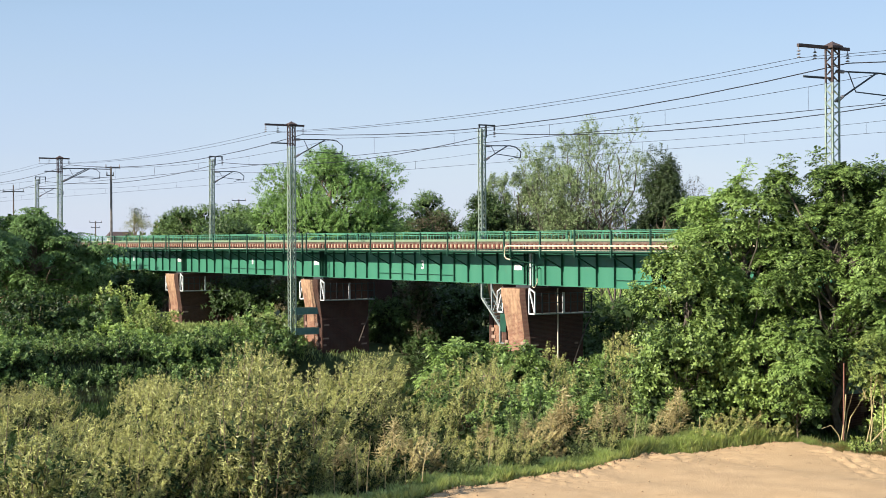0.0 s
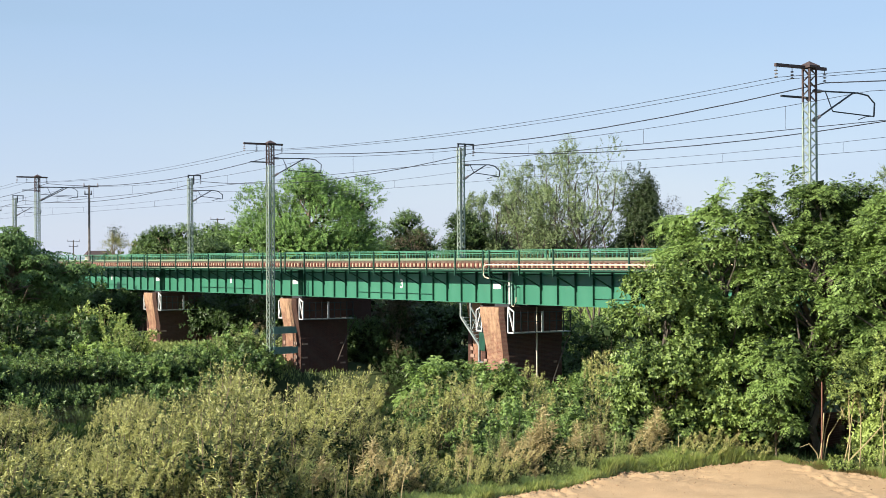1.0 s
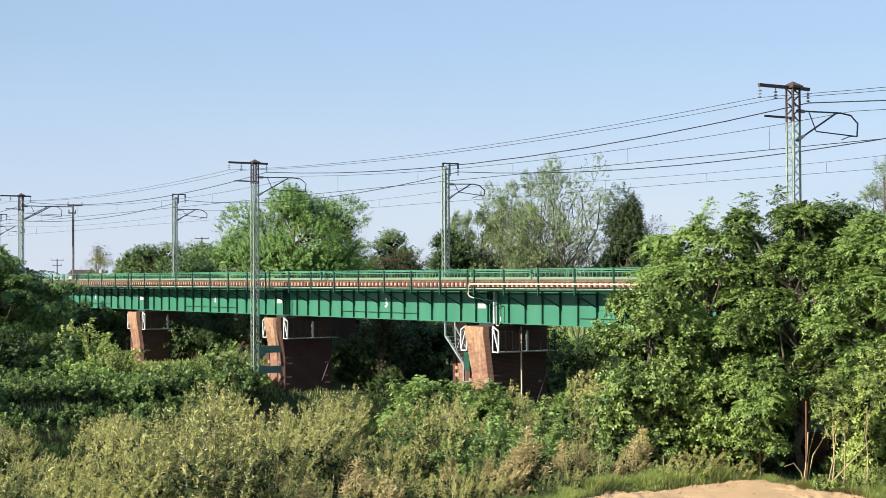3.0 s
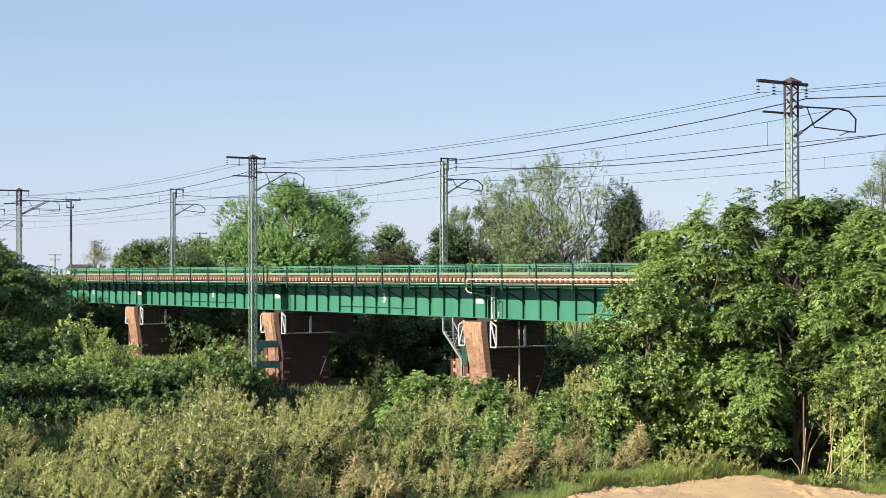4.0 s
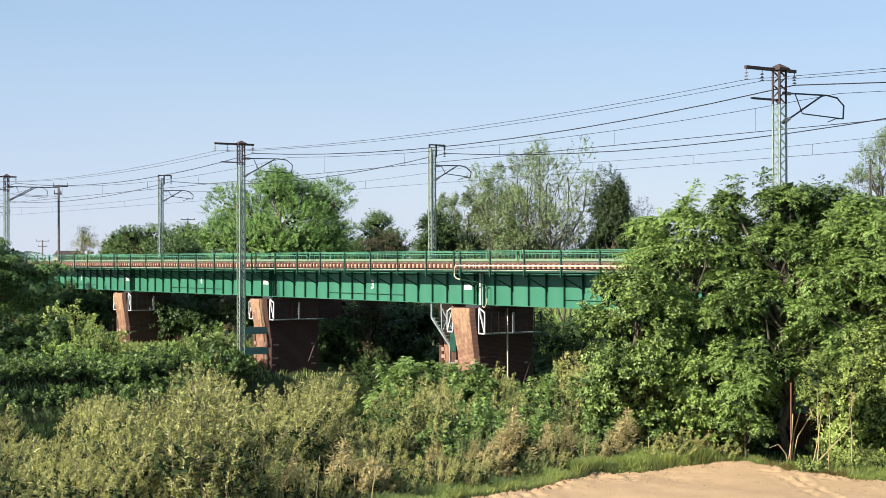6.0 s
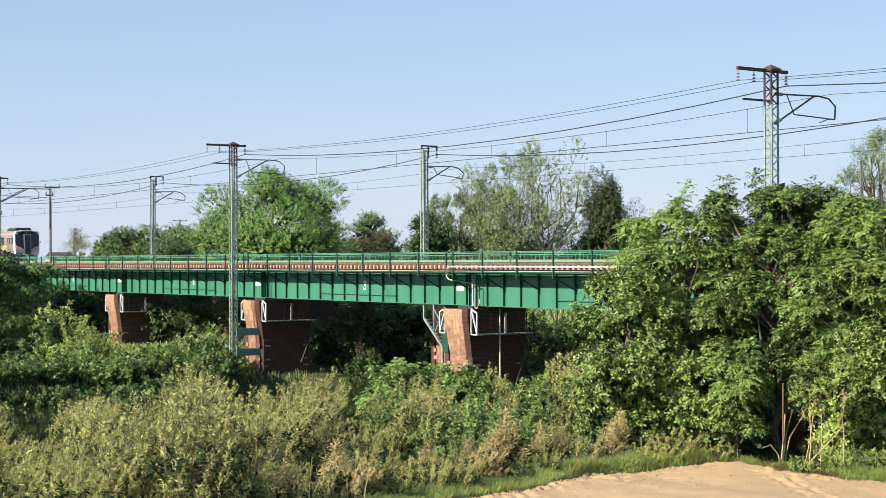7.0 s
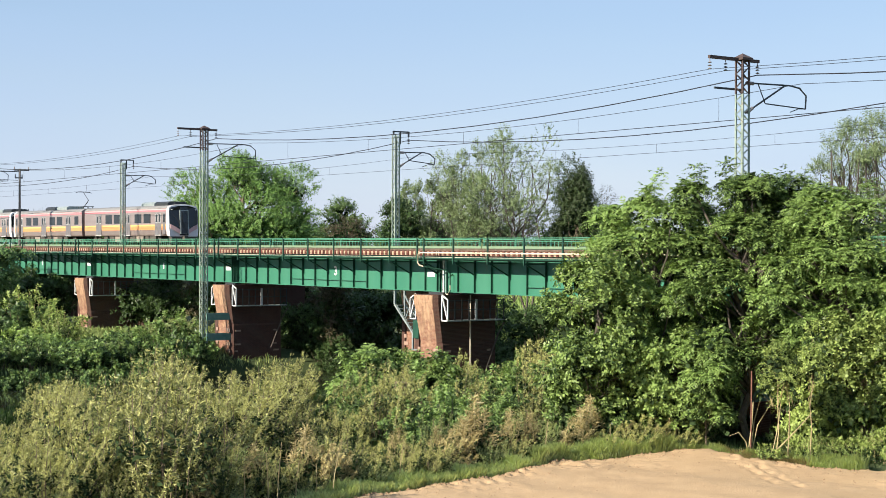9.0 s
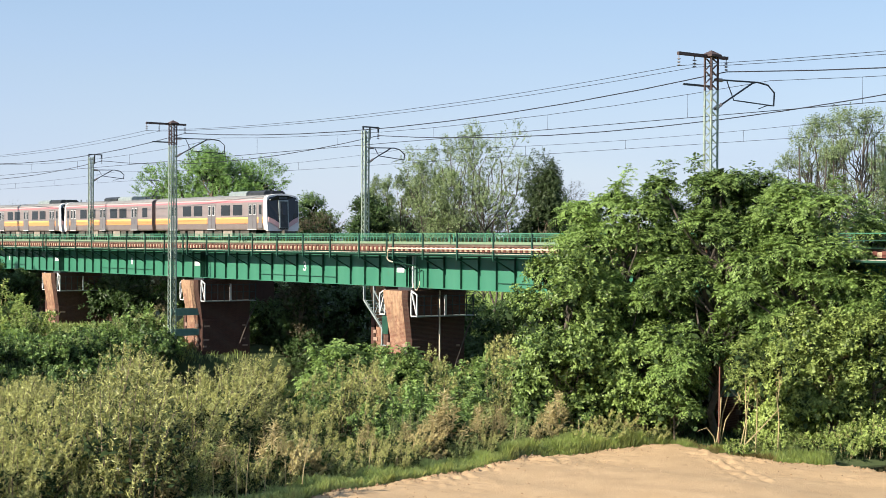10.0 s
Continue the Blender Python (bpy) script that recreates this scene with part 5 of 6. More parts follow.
# scrub under and behind the bridge; most leaves coloured dark to stand for shade
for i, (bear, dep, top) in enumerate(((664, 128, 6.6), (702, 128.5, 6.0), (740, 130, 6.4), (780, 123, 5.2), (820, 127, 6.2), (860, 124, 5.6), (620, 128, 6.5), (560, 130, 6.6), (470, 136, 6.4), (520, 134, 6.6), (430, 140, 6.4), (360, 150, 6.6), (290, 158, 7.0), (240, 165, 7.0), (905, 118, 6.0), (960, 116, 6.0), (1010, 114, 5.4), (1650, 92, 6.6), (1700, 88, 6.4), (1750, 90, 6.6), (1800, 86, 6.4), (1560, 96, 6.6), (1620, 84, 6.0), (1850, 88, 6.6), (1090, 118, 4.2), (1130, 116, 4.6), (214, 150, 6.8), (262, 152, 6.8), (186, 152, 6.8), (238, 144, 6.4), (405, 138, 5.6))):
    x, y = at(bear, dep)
    # lighter leaf colours on the first three stand in for sunlight
    tree("scrub_willow", "scrub willow behind the bridge, leaf colour set by shade", "tree", x, y, top, (2.5, 2.2), 0.4, 10, 600, 9, 0.32, 0.14, 0.7, BROWNLEAF if i in (1, 2, 9, 12, 15) else MIDLEAF if i < 1 else DARKLEAF, 50 + i, False, 0.3, 0.3, 0.1, 0.45, group="scrub willows")

# brown and mid leaves stand for lit scrub, the dark one for shade
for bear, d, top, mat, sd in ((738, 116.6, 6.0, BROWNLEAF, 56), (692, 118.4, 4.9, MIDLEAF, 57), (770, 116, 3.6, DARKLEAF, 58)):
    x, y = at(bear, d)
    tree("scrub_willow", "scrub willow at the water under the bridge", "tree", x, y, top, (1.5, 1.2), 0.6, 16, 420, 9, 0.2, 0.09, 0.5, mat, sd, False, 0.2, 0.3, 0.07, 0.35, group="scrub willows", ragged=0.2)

# willow thicket on the near bank
def plumes(name, label, seed, h, r, stems, material, group):
    """A willow bush: leafy wands that taper to a tip, fanned out from one foot."""
    rng = np.random.default_rng(seed)
    ob = base(name, pose(0, 0, -50), label, "bush", group)
    a = rng.uniform(0, 6.28, stems)
    rr = r * np.sqrt(rng.random(stems))
    hh = h * rng.uniform(0.45, 1.08, stems) * (1 - 0.3 * (rr / r) ** 2)
    hh[0] = h
    foot = np.stack([np.cos(a) * rr * 0.5, np.sin(a) * rr * 0.5, 0 * a], -1)
    tip = np.stack([np.cos(a) * rr * 1.1 + rng.normal(0.36, 0.2, stems), np.sin(a) * rr * 1.1 + rng.normal(0, 0.15, stems), hh], -1)
    bow = rng.normal(0, 0.1, (stems, 3)) * np.array([1, 1, 0]) - np.array([0.14, 0, 0])
    bm = bmesh.new()
    for f, t, b in zip(foot, tip, bow):
        tube(bm, [tuple(f - [0, 0, 0.25]), tuple(f * 0.5 + t * 0.5 + b), tuple(t)], [0.02, 0.013, 0.005], 4)
    part("branchwork", bm, BARK, ob)
    side = 19
    idx = np.repeat(np.arange(stems), side)
    t = rng.uniform(0.22, 0.97, stems * side)[:, None]
    P = foot[idx] * (1 - t) + tip[idx] * t + bow[idx] * 4 * t * (1 - t)
    b = rng.uniform(0, 6.28, stems * side)
    D = unit((tip - foot)[idx]) + np.stack([np.cos(b), np.sin(b), 0 * b], -1) * rng.uniform(0.3, 0.8, (stems * side, 1))
    V = [shoots(rng, P, D + np.array([0.35, 0, 0]), 0.62 * (1.1 - t[:, 0]) * rng.uniform(0.7, 1.2, stems * side), 13, 0.125, 0.033, False, 0.16, fwd=0.75, face=unit(np.stack([P[:, 0] / r + np.cos(b) * 0.6, P[:, 1] / r + np.sin(b) * 0.6, 0.3 + 0 * b], -1)))]
    V.append(shoots(rng, tip - (tip - foot) * 0.24, unit(tip - foot) + np.array([0.2, 0, 0]), hh * 0.25, 16, 0.15, 0.036, False, 0.12, fwd=0.85))
    V = slender(np.concatenate(V))
    part("foliage", quads("foliage", V, material), material, ob)
    # dark leaves low in the bush stand in for inner shade
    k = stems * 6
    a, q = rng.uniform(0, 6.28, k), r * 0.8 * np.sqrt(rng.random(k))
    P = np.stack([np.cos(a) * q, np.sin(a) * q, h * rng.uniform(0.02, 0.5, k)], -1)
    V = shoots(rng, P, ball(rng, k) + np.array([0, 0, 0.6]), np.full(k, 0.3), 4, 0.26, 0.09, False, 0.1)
    part("inner_foliage", quads("inner_foliage", V, INNERSHADE), INNERSHADE, ob)
    return ob


willows = [plumes("willow_bush", "yellow-green willow bush with slender upright shoots", 70 + i, h, w, st, m_, "willow thicket") for i, (h, w, st, m_) in enumerate(((3.2, 1.75, 42, WILLOW), (3.7, 1.5, 38, WILLOW), (2.2, 1.6, 34, WILLOW), (3.0, 0.5, 10, WILLOW), (3.0, 1.7, 38, GREENWILLOW)))]
dry = [plumes("dry_willow_bush", "half-dry tan willow bush by the sand", 76, 2.0, 0.9, 20, DRYWILLOW, "dry willows")]
shrubs = [bush("leafy_shrub", "bright green leafy shrub on the bank", "shrub", 80 + i, h, 1.3, 28, 6, 11, 0.21, 0.115, BANKSHRUB, 0.5, 0.1, 0.2, 0.6, BARK, "leafy shrubs") for i, h in enumerate((2.2, 2.6))]
darks = [bush("dark_shrub", "dark green shrub on the riverbank", "shrub", 90 + i, h, 1.5, 30, 7, 12, 0.22, 0.12, BANKSHRUB if i else MIDLEAF, 0.5, 0.05, 0.25, 0.6, BARK, "bank shrubs") for i, h in enumerate((1.9, 2.3))]
pool_shrubs = [bush("pool_shrub", "fresh yellow-green shrub by the pool", "shrub", 84 + i, h, 1.3, 24, 6, 10, 0.19, 0.10, FRESH, 0.5, 0.1, 0.15, 0.6, DRYSTEM, "pool shrubs") for i, h in enumerate((2.2, 2.6))]
# leaf colour kept dark to imitate shade below the deck
shade_shrubs = [bush("dark_shrub", "dark green shrub with shade put into its leaf colour", "shrub", 98, 2.1, 1.5, 30, 7, 12, 0.22, 0.12, DARKLEAF, 0.5, 0.05, 0.25, 0.6, BARK, "shade shrubs")]
reeds = [bush("reed_clump", "dry tan reed clump by the sand", "reeds", 96, 2.1, 0.38, 24, 3, 8, 0.26, 0.03, REED, 0.2, 0.25, 0.1, 0.4, DRYSTEM, "reed clumps")]

TALL = {w_.name: h for w_, h in zip(willows, (3.3, 3.8, 2.3, 3.05, 3.1))}
TALL.update({s_.name: h for s_, h in zip(shrubs, (2.45, 2.9))})
wp_ = []
dep = 46.0
while dep < 88:
    bear = -60 + R0.uniform(0, 40)
    while bear < (820 if dep > 66 else 1010):
        x, y = at(bear, dep + R0.uniform(-0.7, 0.7))
        u = x * SIN - y * COS
        if y > sand_edge(x) + 1.0 and -79.0 < u and not (692 < bear < 755 and dep > 70) and not (110 < bear < 205 and dep > 79):
            if R0.random() < (0.2 if dep > 62 else 0.06):
                bear += 1.2 / dep * 2700
                continue
            wp_.append((x, y, (1.0 + 0.5 * float(rolling(x, y, 1.9, 8.0)) + 0.2 * float(rolling(x, y, 0.8, 3.0))) * (0.95 - 0.14 * (bear < 150) + 0.12 * (380 < bear < 720 and dep > 70) - 0.25 * (y < sand_edge(x) + 2.2))))
        bear += 3.0 / dep * 2700 * R0.uniform(0.65, 1.35)
    dep += 2.7
nw = [p for i, p in enumerate(wp_) if i % 4 == 1 and p[1] < sand_edge(p[0]) + 4.5 and p[0] > -7]
wp_ = [p for p in wp_ if p not in nw]
retire(dry, nw[:1])
scatter(R0, dry, nw[1:], 0.75, 1.2)
retire(willows, wp_[:5])
scatter(R0, [willows[0], willows[1], willows[4], willows[3], willows[0], willows[1], willows[3], willows[4], willows[2]], wp_[5:], 0.65, 1.25)
for bear, dep, dip in ((448, 76, 600), (440, 78, 612), (672, 78, 596), (690, 79, 620), (625, 77, 614), (648, 78, 628), (250, 72, 648), (285, 73, 652), (50, 70, 672), (30, 71, 684), (380, 75, 640), (500, 76, 622), (560, 77, 634)):
    x, y = at(bear, dep)
    k = (EYE - y * (dip - 424) / 2700 - ground_z(x, y)) / 3.05
    copy_thing(willows[3], pose(x, y, ground_z(x, y) - 0.03, 0, 0, R0.uniform(-60, 60)) @ Matrix.Diagonal((k, k, k, 1)))
for bear, dep, dip in ((5, 73, 668), (70, 72, 670), (92, 73, 682), (35, 74, 662), (112, 74, 698), (20, 70, 690), (52, 75, 668), (215, 74, 690), (235, 72, 668), (265, 75, 660), (435, 77, 622), (462, 78, 616), (660, 77, 622), (610, 76, 630)):
    x, y = at(bear, dep)
    k = (EYE - y * (dip - 424) / 2700 - ground_z(x, y)) / 3.3
    copy_thing(willows[0], pose(x, y, ground_z(x, y) - 0.03, 0, 0, R0.uniform(-50, 50)) @ Matrix.Diagonal((k, k, k, 1)))
sp = []
dep = 66.0
while dep < 90:
    bear = 765 + 30 * R0.random() + max(0, (74 - dep) * 12)
    while bear < 1330:
        x, y = at(bear, dep)
        u = x * SIN - y * COS
        if y > sand_edge(x) + 2.4 and -78.5 < u < -48:
            sp.append((x, y, 0.95 + 0.15 * (dep > 78)))
        bear += 2.0 / dep * 2700 * R0.uniform(0.8, 1.2)
    dep += 2.1
sp += [(*at(bear, d), s) for bear, d, s in ((905, 82, 1.2), (938, 82.5, 1.25), (972, 83, 1.25), (1005, 82, 1.2), (1040, 81, 1.2), (925, 80, 1.0), (985, 80, 1.0))]
retire(shrubs, sp[:2])
scatter(R0, [shrubs[0], willows[4], shrubs[1], willows[1], shrubs[0]], sp[2:], 0.7, 1.2)
scatter(R0, [willows[0], willows[2], dry[0], willows[4]], [(x, float(sand_edge(x)) + R0.uniform(1.5, 3.0), 0.75) for x in np.arange(-12.0, 10.5, 1.15)], 0.6, 0.9)
rp = [(*at(bear, d), s) for bear, d, s in ((985, 60.6, 1.0), (1003, 61.0, 1.05), (970, 60.4, 0.9), (1180, 64.6, 1.0), (1196, 65.2, 1.05), (1215, 65.4, 0.9), (930, 60.0, 0.8), (860, 58.2, 0.85), (690, 54.6, 0.9), (520, 51.0, 0.9), (610, 53, 0.8), (1090, 63.4, 0.8), (1060, 63.2, 0.85))]
retire(reeds, rp[:1])
scatter(R0, reeds, rp[1:])
# far bank: meadow shrubs and the dark hedge along the water
dp = [(*at(bear, d), s) for bear, d, s in ((20, 101, 1.1), (70, 100, 1.0), (120, 100, 1.1), (175, 101, 1.0), (225, 102, 1.1), (270, 103, 1.0), (315, 104, 1.1), (360, 106, 1.1), (400, 107, 1.2), (440, 109, 1.3), (480, 111, 1.3), (-20, 100, 1.0), )]
for i in range(34):
    for row in (0, 1):
        x, y = world_of(-99.0 - 1.5 * row + R0.uniform(-0.3, 0.3), 28.0 + 1.55 * i + 0.7 * row)
        if x / y < -0.105:
            dp.append((x, y, R0.uniform(0.62, 0.9)))
retire(darks, dp[:2])
scatter(R0, darks, dp[2:])
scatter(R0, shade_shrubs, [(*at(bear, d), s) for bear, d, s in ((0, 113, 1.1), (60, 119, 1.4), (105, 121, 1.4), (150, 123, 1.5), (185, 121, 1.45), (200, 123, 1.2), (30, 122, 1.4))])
lp = [(*at(bear, d), s) for bear, d, s in ((250, 117, 0.8), (375, 115, 0.8), (426, 116, 1.2), (444, 117, 1.5), (462, 117.5, 1.45), (486, 118, 1.5), (500, 119, 1.3), (395, 112, 0.9), (350, 109, 0.6))]
scatter(R0, [willows[4], shrubs[0], willows[4]], lp)
scatter(R0, pool_shrubs, [(*at(bear, d), s) for bear, d, s in ((228, 122, 1.1), (250, 121, 1.25), (268, 120, 1.1), (262, 117, 0.8), (240, 118, 0.9), (214, 125, 1.3))])
lows = [bush("low_shrub", "low dense green scrub on the far bank", "shrub", 93 + i, h, 1.5, 26, 5, 8, 0.27, 0.16, m_, 0.5, 0.05, 0.25, 0.6, BARK, "low scrub") for i, (h, m_) in enumerate(((1.5, MIDLEAF), (1.6, SHRUB), (1.3, BANKSHRUB)))]
fp = []
dep = 100.0
while dep < 120:
    bear = -40 + 30 * R0.random()
    while bear < 520:
        x, y = at(bear, dep)
        u = x * SIN - y * COS
        if u < -99.0 and not (dep > 111 and bear < 200 and dep < 116) and not (102.5 < dep < 110 and bear < 300):
            fp.append((x, y, 0.95 if dep < 107 or not 270 < bear < 365 else 0.45))
        bear += 2.7 / dep * 2700 * R0.uniform(0.75, 1.25)
    dep += 3.4
retire(lows, fp[:3])
scatter(R0, lows, fp[3:])
# dark shrubs cover the sunlit bank as shade under the bridge
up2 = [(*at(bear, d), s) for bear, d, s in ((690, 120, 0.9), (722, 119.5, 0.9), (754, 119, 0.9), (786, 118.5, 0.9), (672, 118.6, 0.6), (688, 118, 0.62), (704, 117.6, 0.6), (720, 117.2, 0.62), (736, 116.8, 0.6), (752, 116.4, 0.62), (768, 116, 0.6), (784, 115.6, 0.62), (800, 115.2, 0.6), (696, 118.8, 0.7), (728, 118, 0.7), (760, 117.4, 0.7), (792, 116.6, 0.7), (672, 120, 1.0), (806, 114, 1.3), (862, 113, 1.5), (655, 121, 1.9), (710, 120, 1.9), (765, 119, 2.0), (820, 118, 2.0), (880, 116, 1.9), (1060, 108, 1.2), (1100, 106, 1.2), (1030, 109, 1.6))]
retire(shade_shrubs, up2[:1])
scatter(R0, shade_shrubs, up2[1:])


# grass: along the sand, on the far meadow
def grass(name, label, pts, hmin, hmax, w, material, seed):
    rng = np.random.default_rng(seed)
    n = len(pts)
    b = np.array(pts)
    h = (rng.uniform(hmin, hmax, n) * (0.75 + 0.3 * rolling(b[:, 0], b[:, 1], 0.37, 1.0) + 0.25 * rolling(b[:, 0], b[:, 1], 1.3, 4.0)))[:, None]
    a = rng.uniform(0, 6.28, n)
    s = np.stack([np.cos(a), np.sin(a), 0 * a], -1) * w / 2
    lean = np.stack([rng.normal(0, 0.25, n), rng.normal(0, 0.25, n), np.ones(n)], -1) * h
    V = np.stack([b - s, b + s, b + lean * 0.7 + s * 0.7, b + lean + np.stack([rng.normal(0, 0.06, n)] * 2 + [0 * a], -1)], 1)
    return tagged(new(name, quads(name, V, material)), label, "grass", kind="stuff")


def lawn(n, seed, keep, x0, x1, y0, y1):
    rng = np.random.default_rng(seed)
    x, y = rng.uniform(x0, x1, n), rng.uniform(y0, y1, n)
    ok = keep(x, y) & (height(x, y) > 0.08) & (puddle(x, y) > 1.05)
    x, y = x[ok], y[ok]
    return np.stack([x, y, height(x, y) - 0.02], -1)


grass("bank_grass", "fresh green grass along the edge of the sand", lawn(900000, 1, lambda x, y: (y > sand_edge(x) - 0.1) & (y < sand_edge(x) + 1.9) & (x < 20.4) & ((np.abs(x - 16.6) > 1.0) | (lumps(x, y, 0.3) > 0.35)), -8, 28, 48, 70), 0.12, 0.66, 0.012, GRASS, 2)
grass("tall_grass", "soft bright green feathery weeds beside the sand", lawn(160000, 11, lambda x, y: (y > sand_edge(x) + 0.15) & (y < sand_edge(x) + 1.5), 7.2, 13.6, 60, 67), 0.45, 0.95, 0.014, GRASS, 12)
grass("dry_grass", "dry golden grass round the stake", lawn(70000, 9, lambda x, y: (y > sand_edge(x) - 0.15) & (y < sand_edge(x) + 2.0), 15.4, 18.0, 58, 68), 0.15, 0.5, 0.014, REED, 10)
grass("meadow_grass", "tall meadow grass on the far bank", lawn(230000, 3, lambda x, y: ((x * SIN - y * COS) < -99.8) & (y < 135) & (np.abs(x / y + 0.19) < 0.14), -60, 5, 95, 170), 0.25, 0.65, 0.04, GRASS, 4)

grass("far_field_grass", "pale field grass far beyond the bridge", lawn(60000, 13, lambda x, y: (np.abs(x / y - 0.115) < 0.04), 8, 50, 160, 330), 0.8, 1.6, 0.14, SHRUB, 14)
grass("levee_grass", "tall pale grass beyond the bridge", lawn(90000, 5, lambda x, y: (np.abs(x / y - 0.115) < 0.035), 5, 30, 98, 160), 0.5, 1.2, 0.05, SHRUB, 6)
# weeds take the dark leaf colour as painted shade in the gaps
grass("bank_weeds", "low weeds between the bushes, darkened to read as shade", lawn(110000, 7, lambda x, y: (y > sand_edge(x) + 1.2) & ((x * SIN - y * COS) > -80), -26, 30, 44, 92), 0.15, 0.5, 0.03, DARKLEAF, 8)
up_ = [(*at(bear, d), s) for bear, d, s in ((1238, 64.4, 1.0), (1268, 64.7, 1.05), (1298, 64.9, 1.0), (1345, 65.3, 0.75), (1372, 65.5, 0.7), (1252, 65.4, 1.15), (1285, 65.6, 1.15))]
scatter(R0, [willows[2]], up_[::2], 0.8, 1.0)
scatter(R0, dry, [(*at(bear, d), s) for bear, d, s in ((1255, 65.3, 0.9), (1320, 65.7, 0.8), (1165, 64.4, 0.8))])
scatter(R0, shrubs, [(*at(bear, d), s) for bear, d, s in ((1400, 67.2, 0.8), (1340, 67.4, 1.0), (1300, 67.6, 1.2), (1390, 66.4, 0.5), (1250, 67.8, 1.2), (1200, 66.9, 1.2))])
scatter(R0, darks, [(*at(bear, d), s) for bear, d, s in ((1430, 70.0, 1.2), (1370, 70.0, 1.5))])
ob = base("masonry_stub", pose(*at(865, 79.0), ground_z(*at(865, 79.0))), "broken masonry stub among the bushes", "rubble")
bm = box(bmesh.new(), -0.6, 0.6, -0.5, 0.5, -0.3, 1.45)
box(bm, -0.42, 0.35, -0.42, 0.42, 1.454, 1.66)
part("block", bm, STONE, ob)

rngc = np.random.default_rng(21)
bm = bmesh.new()
for i in range(2600):
    cx = rngc.uniform(-2, 27)
    cy = float(sand_edge(cx)) - 0.05 - abs(rngc.normal(0, 1.2)) * rngc.choice([0.5, 1.0, 3.0])
    s = 0.010 + (0.07 if sand_edge(cx) - cy < 0.9 else 0.04) * rngc.random() ** 3
    cz = float(sand_z(np.array(cx), np.array(cy)))
    top_ = bm.verts.new((cx, cy, cz + s))
    ring = [bm.verts.new((cx + math.cos(q) * s * rngc.uniform(0.8, 1.7), cy + math.sin(q) * s * rngc.uniform(0.8, 1.7), cz - 0.01)) for q in (0, 1.26, 2.51, 3.77, 5.03)]
    for q in range(5):
        bm.faces.new((ring[q], ring[(q + 1) % 5], top_))
tagged(new("sand_clods", mesh_of("sand_clods", bm, CLOD)), "small sand clods along the edge, darkened as shadow specks", "clods", kind="stuff")

# bare dry stalks standing in the thicket's edge
rngd = random.Random(14)
for bear, up in ((632, 2.0), (645, 2.3), (677, 1.5), (742, 1.7), (716, 1.3), (590, 1.6), (860, 1.5), (1120, 1.7), (1238, 1.3), (1245, 0.9)):
    x = (bear - 784) / 2700 * 58
    for q in range(3):
        x, y = at(bear, float(sand_edge(x)) + 1.3)
    ob = base("dry_stalk", pose(x, y, ground_z(x, y)), "bare pale dry stalk at the edge of the thicket", "stalk", "dry stalks")
    lean = rngd.uniform(-0.15, 0.3)
    part("stem", tube(bmesh.new(), [(0, 0, -0.2), (lean * 0.4, 0, up * 0.5), (lean, 0, up)], [0.024, 0.02, 0.012], 5), DRYSTEM, ob)

# thin rusty stake and saplings by the sand
x, y = at(1492, 63.6)
ob = base("rusty_stake", pose(x, y, ground_z(x, y)), "thin rusty steel stake in the grass", "stake")
part("rod", tube(bmesh.new(), [(0, 0, -0.3), (0.03, 0, 3.6)], 0.034), RUST, ob)
for q in ((-0.9, 1.0), (0.9, 2.6), (1.6, 2.2)):
    part("arched_stem", tube(bmesh.new(), [(0.0, 0.1, -0.2), (q[0] * 0.2, 0.1, q[1] * 0.6), (q[0] * 0.55, 0.1, q[1]), (q[0], 0.1, q[1] * 0.85)], [0.025, 0.022, 0.018, 0.01]), DRYSTEM, ob)
part("leaning_stem", tube(bmesh.new(), [(-0.15, 0, -0.2), (0.05, 0, 1.4), (0.1, 0, 2.3)], 0.03), DRYSTEM, ob)
for bear, d, top, w, sd in ((1541, 61.2, 5.6, 0.7, 61), (1601, 60.9, 6.2, 0.65, 62), (1560, 61.4, 5.0, 0.6, 63), (1531, 61.6, 4.6, 0.45, 64)):
    x, y = at(bear, d)
    tree("sapling", "slender sapling with a bare pale stem", "sapling", x, y, top, (w, 0.6), 2.9, 7, 230, 9, 0.13, 0.06, 0.32, FRESH, sd, False, 0.2, 0.2, 0.032, 0.45, DRYSTEM, "saplings")
x, y = at(1565, 60.9)
ob = base("dry_sapling", pose(x, y, ground_z(x, y)), "dry pale sapling leaning across the others", "sapling")
part("stem", tube(bmesh.new(), [(-0.75, 0, -0.1), (-0.6, 0, 0.6), (0.1, 0, 1.3), (0.85, 0, 2.1)], [0.03, 0.03, 0.026, 0.018]), DRYSTEM, ob)
retire(pool_shrubs, [(*at(1530, 61.4), 0.42), (*at(1600, 61.2), 0.40)])
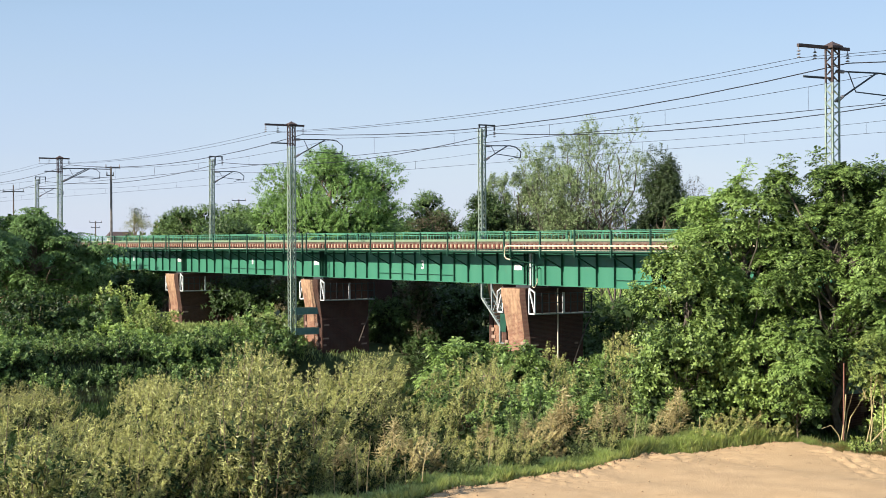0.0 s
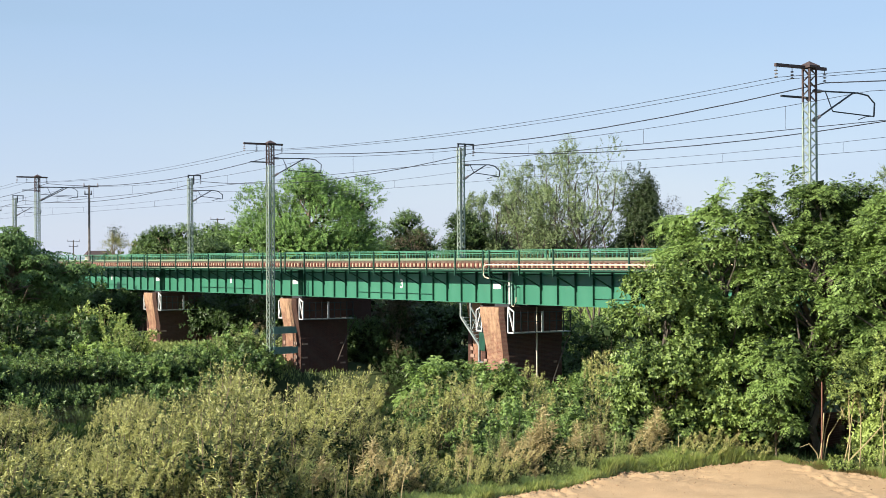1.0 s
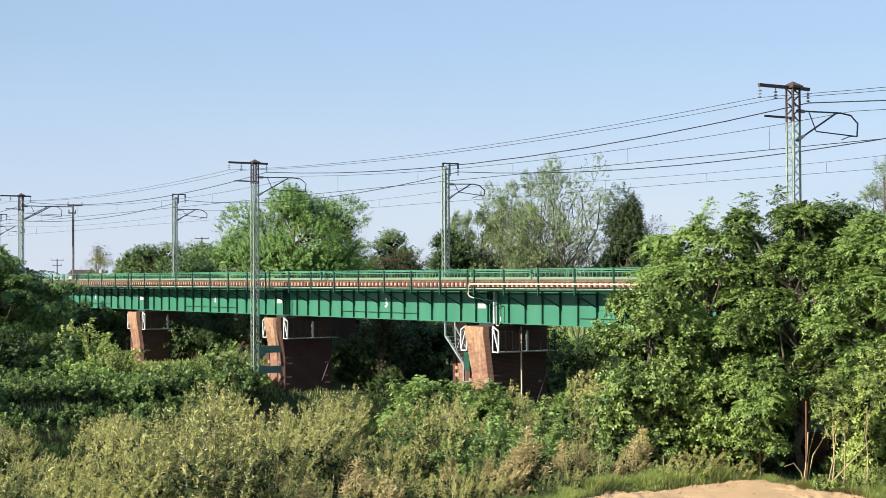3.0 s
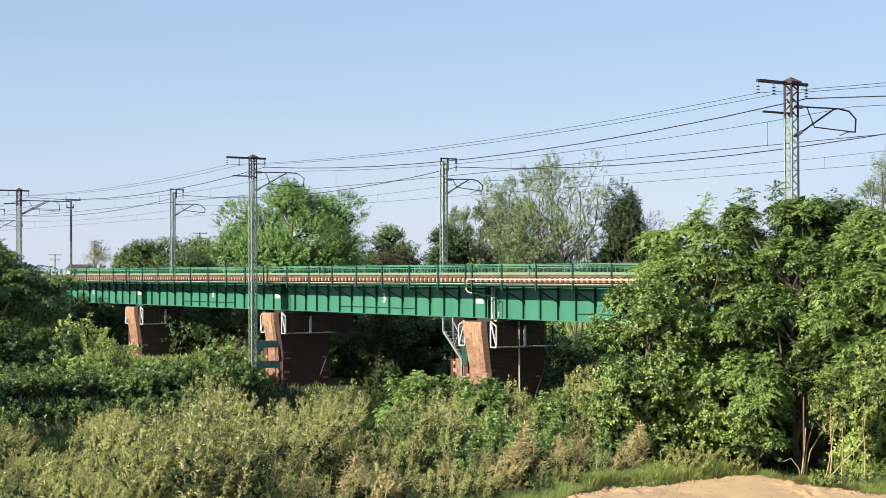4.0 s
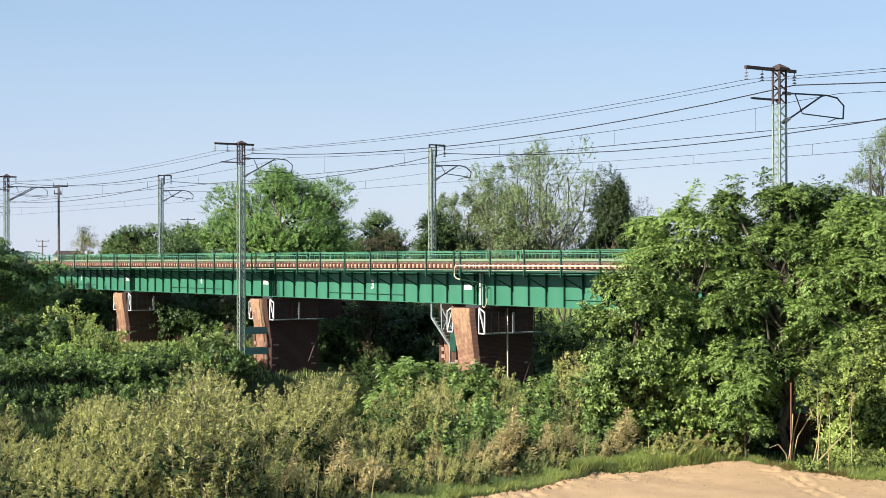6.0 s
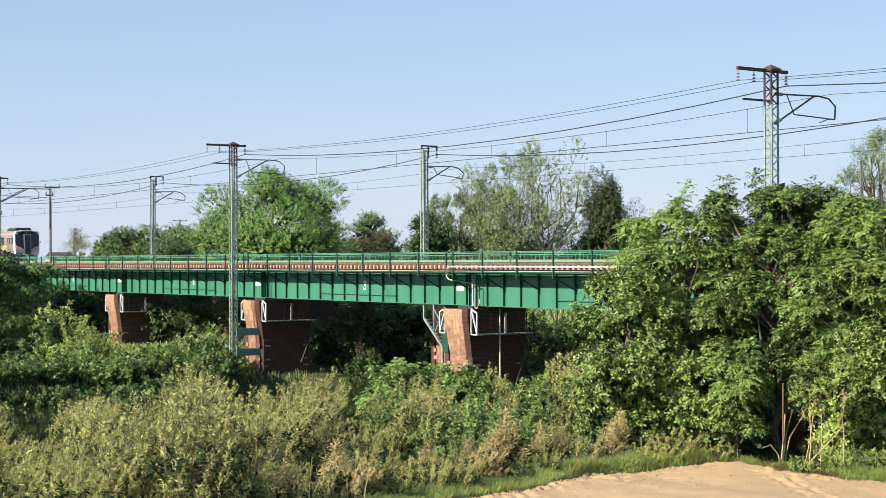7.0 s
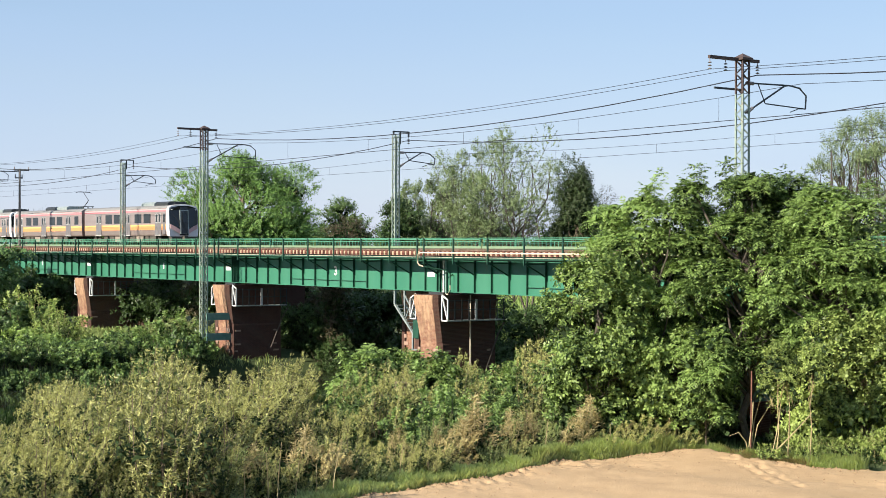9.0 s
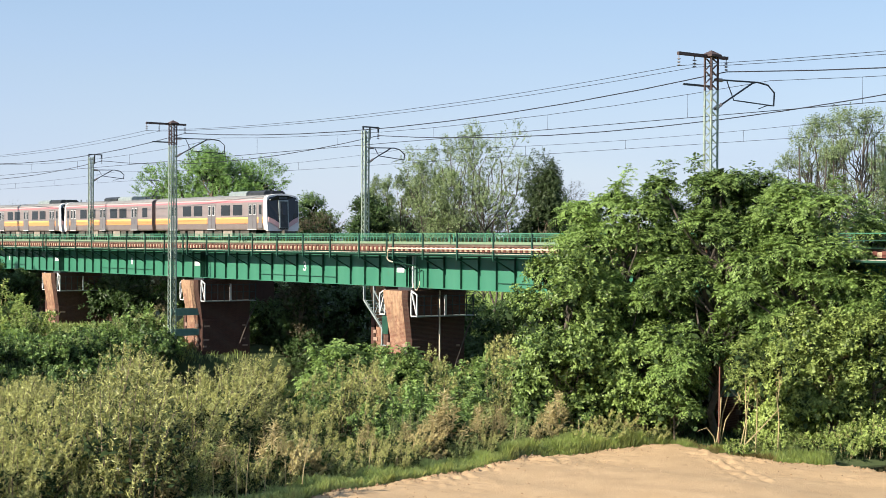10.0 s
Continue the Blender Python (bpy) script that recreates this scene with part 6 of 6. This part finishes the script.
for bear, d, s, k in ((1552, 61.6, 0.45, 0), (1578, 61.7, 0.38, 1), (1616, 61.5, 0.45, 0), (1648, 63.8, 0.95, 1), (1672, 62.4, 1.1, 0), (1630, 62.6, 1.0, 1), (1600, 64.2, 1.2, 0), (1575, 64.6, 1.0, 1), (1650, 64.4, 1.4, 1), (1696, 62.6, 1.35, 0), (1706, 64.2, 1.6, 1), (1728, 62.2, 1.2, 1), (1752, 62.6, 1.4, 0), (1740, 64.0, 1.7, 1), (1775, 63.6, 1.6, 0), (1800, 62.2, 1.5, 1), (1545, 66.2, 1.0, 1), (1762, 61.7, 1.6, 1), (1790, 61.9, 1.9, 0), (1722, 61.6, 1.3, 0)):
    x, y = at(bear, d)
    copy_thing(pool_shrubs[k], pose(x, y, max(0, ground_z(x, y)) - 0.03, 0, 0, R0.uniform(0, 360)) @ Matrix.Diagonal((s, s, s, 1)))

for bear, d, top, w, sd in ((1592, 64.8, 5.6, 1.1, 46), (1648, 64.4, 6.0, 1.5, 47), (1775, 63.2, 6.8, 1.7, 48)):
    x, y = at(bear, d)
    tree("riverside_tree", "young small-leaved tree behind the saplings", "tree", x, y, top, (w, 1.0), 0.2, 26, 1700, 9, 0.18, 0.10, 0.42, FRESH, sd, False, 0.15, 0.3, 0.07, 0.26, squash=0.7, ragged=0.3)

# far poles beyond the line
def pole(bear, dep, top, label, arms, material=CONCRETE, r=0.16):
    x, y = at(bear, dep)
    z0 = ground_z(x, y)
    ob = base("utility_pole", pose(x, y, z0, 0, 0, PHI - 90), label, "pole", "poles")
    H = EYE + top - z0
    part("shaft", tube(bmesh.new(), [(0, 0, -0.3), (0, 0, H)], [r, r * 0.7], 8), material, ob)
    for z, a, b in arms:
        part("arm", box(bmesh.new(), -0.06, 0.06, a, b, H - z, H - z + 0.12), DARKSTEEL, ob)
        for y_ in (a + 0.05, b - 0.05):
            part("insulator", tube(bmesh.new(), [(0, y_, H - z + 0.122), (0, y_, H - z + 0.42)], [0.07, 0.05], 6), CERAMIC, ob)
    return ob, H


boomed, head = pole(197, 159.5, 7.75, "weathered concrete pole with crossarm and a boom to the mast", ((0.2, -0.6, 1.0), (1.0, -0.5, 0.3)))
part("boom", bar(bmesh.new(), (0, -5.2, head - 0.30), (0, 0, head - 0.30), 0.09), DARKSTEEL, boomed)
part("brace", bar(bmesh.new(), (0, -5.1, head - 1.7), (0, -2.4, head - 0.34), 0.08), DARKSTEEL, boomed)
part("stay", bar(bmesh.new(), (0, -5.1, head - 1.05), (0, -0.2, head - 1.2), 0.04), DARKSTEEL, boomed)
pole(24, 215, 7.9, "slim pole with a short crossarm", ((1.0, -1.5, 1.5),), WOODPOLE, 0.13)
pole(169, 330, 4.2, "distant wooden utility pole", ((0.3, -1.4, 1.4), (1.4, -1.0, 1.0)), WOODPOLE, 0.16)
pole(423, 300, 8.0, "distant wooden utility pole", ((0.3, -1.5, 1.5),), WOODPOLE, 0.16)

# a dark red roof far off
x, y = at(212, 300)
ob = base("farmhouse", pose(x, y, ground_z(x, y), 0, 0, 20), "far farmhouse with a dark red roof", "house")
part("wall", box(bmesh.new(), -2.2, 2.2, -2.5, 2.5, 0, 8.2), PLANK, ob)
bm = bmesh.new()
v = [bm.verts.new(p) for p in ((-2.6, -3, 8.2), (2.6, -3, 8.2), (2.6, 3, 8.2), (-2.6, 3, 8.2), (-2.0, 0, 9.3), (2.0, 0, 9.3))]
for f in ((0, 1, 5, 4), (2, 3, 4, 5), (0, 4, 3), (1, 2, 5), (3, 2, 1, 0)):
    bm.faces.new([v[i] for i in f])
part("roof", bm, MASTTOP, ob)

# far woods along the horizon
rngw = np.random.default_rng(99)
n = 5200
bear = rngw.uniform(-200, 2100, n)
dep = rngw.uniform(230, 420, n)
X, Y = (bear - 784) / 2700 * dep, dep
P = np.stack([X, Y, height(X, Y) + rngw.uniform(0.5, 1, n) ** 0.7 * (7.2 + 2.2 * np.sin(bear / 37.0) + 1.5 * np.sin(bear / 11.0))], -1)
V = shoots(rngw, P, ball(rngw, n) + np.array([0, 0, 0.4]), rngw.uniform(1.0, 2.4, n), 9, 0.9, 0.6, False, 0.1)
tagged(new("far_woods", quads("far_woods", V, DARKLEAF)), "far line of woods along the horizon", "woods", kind="stuff")

motions()
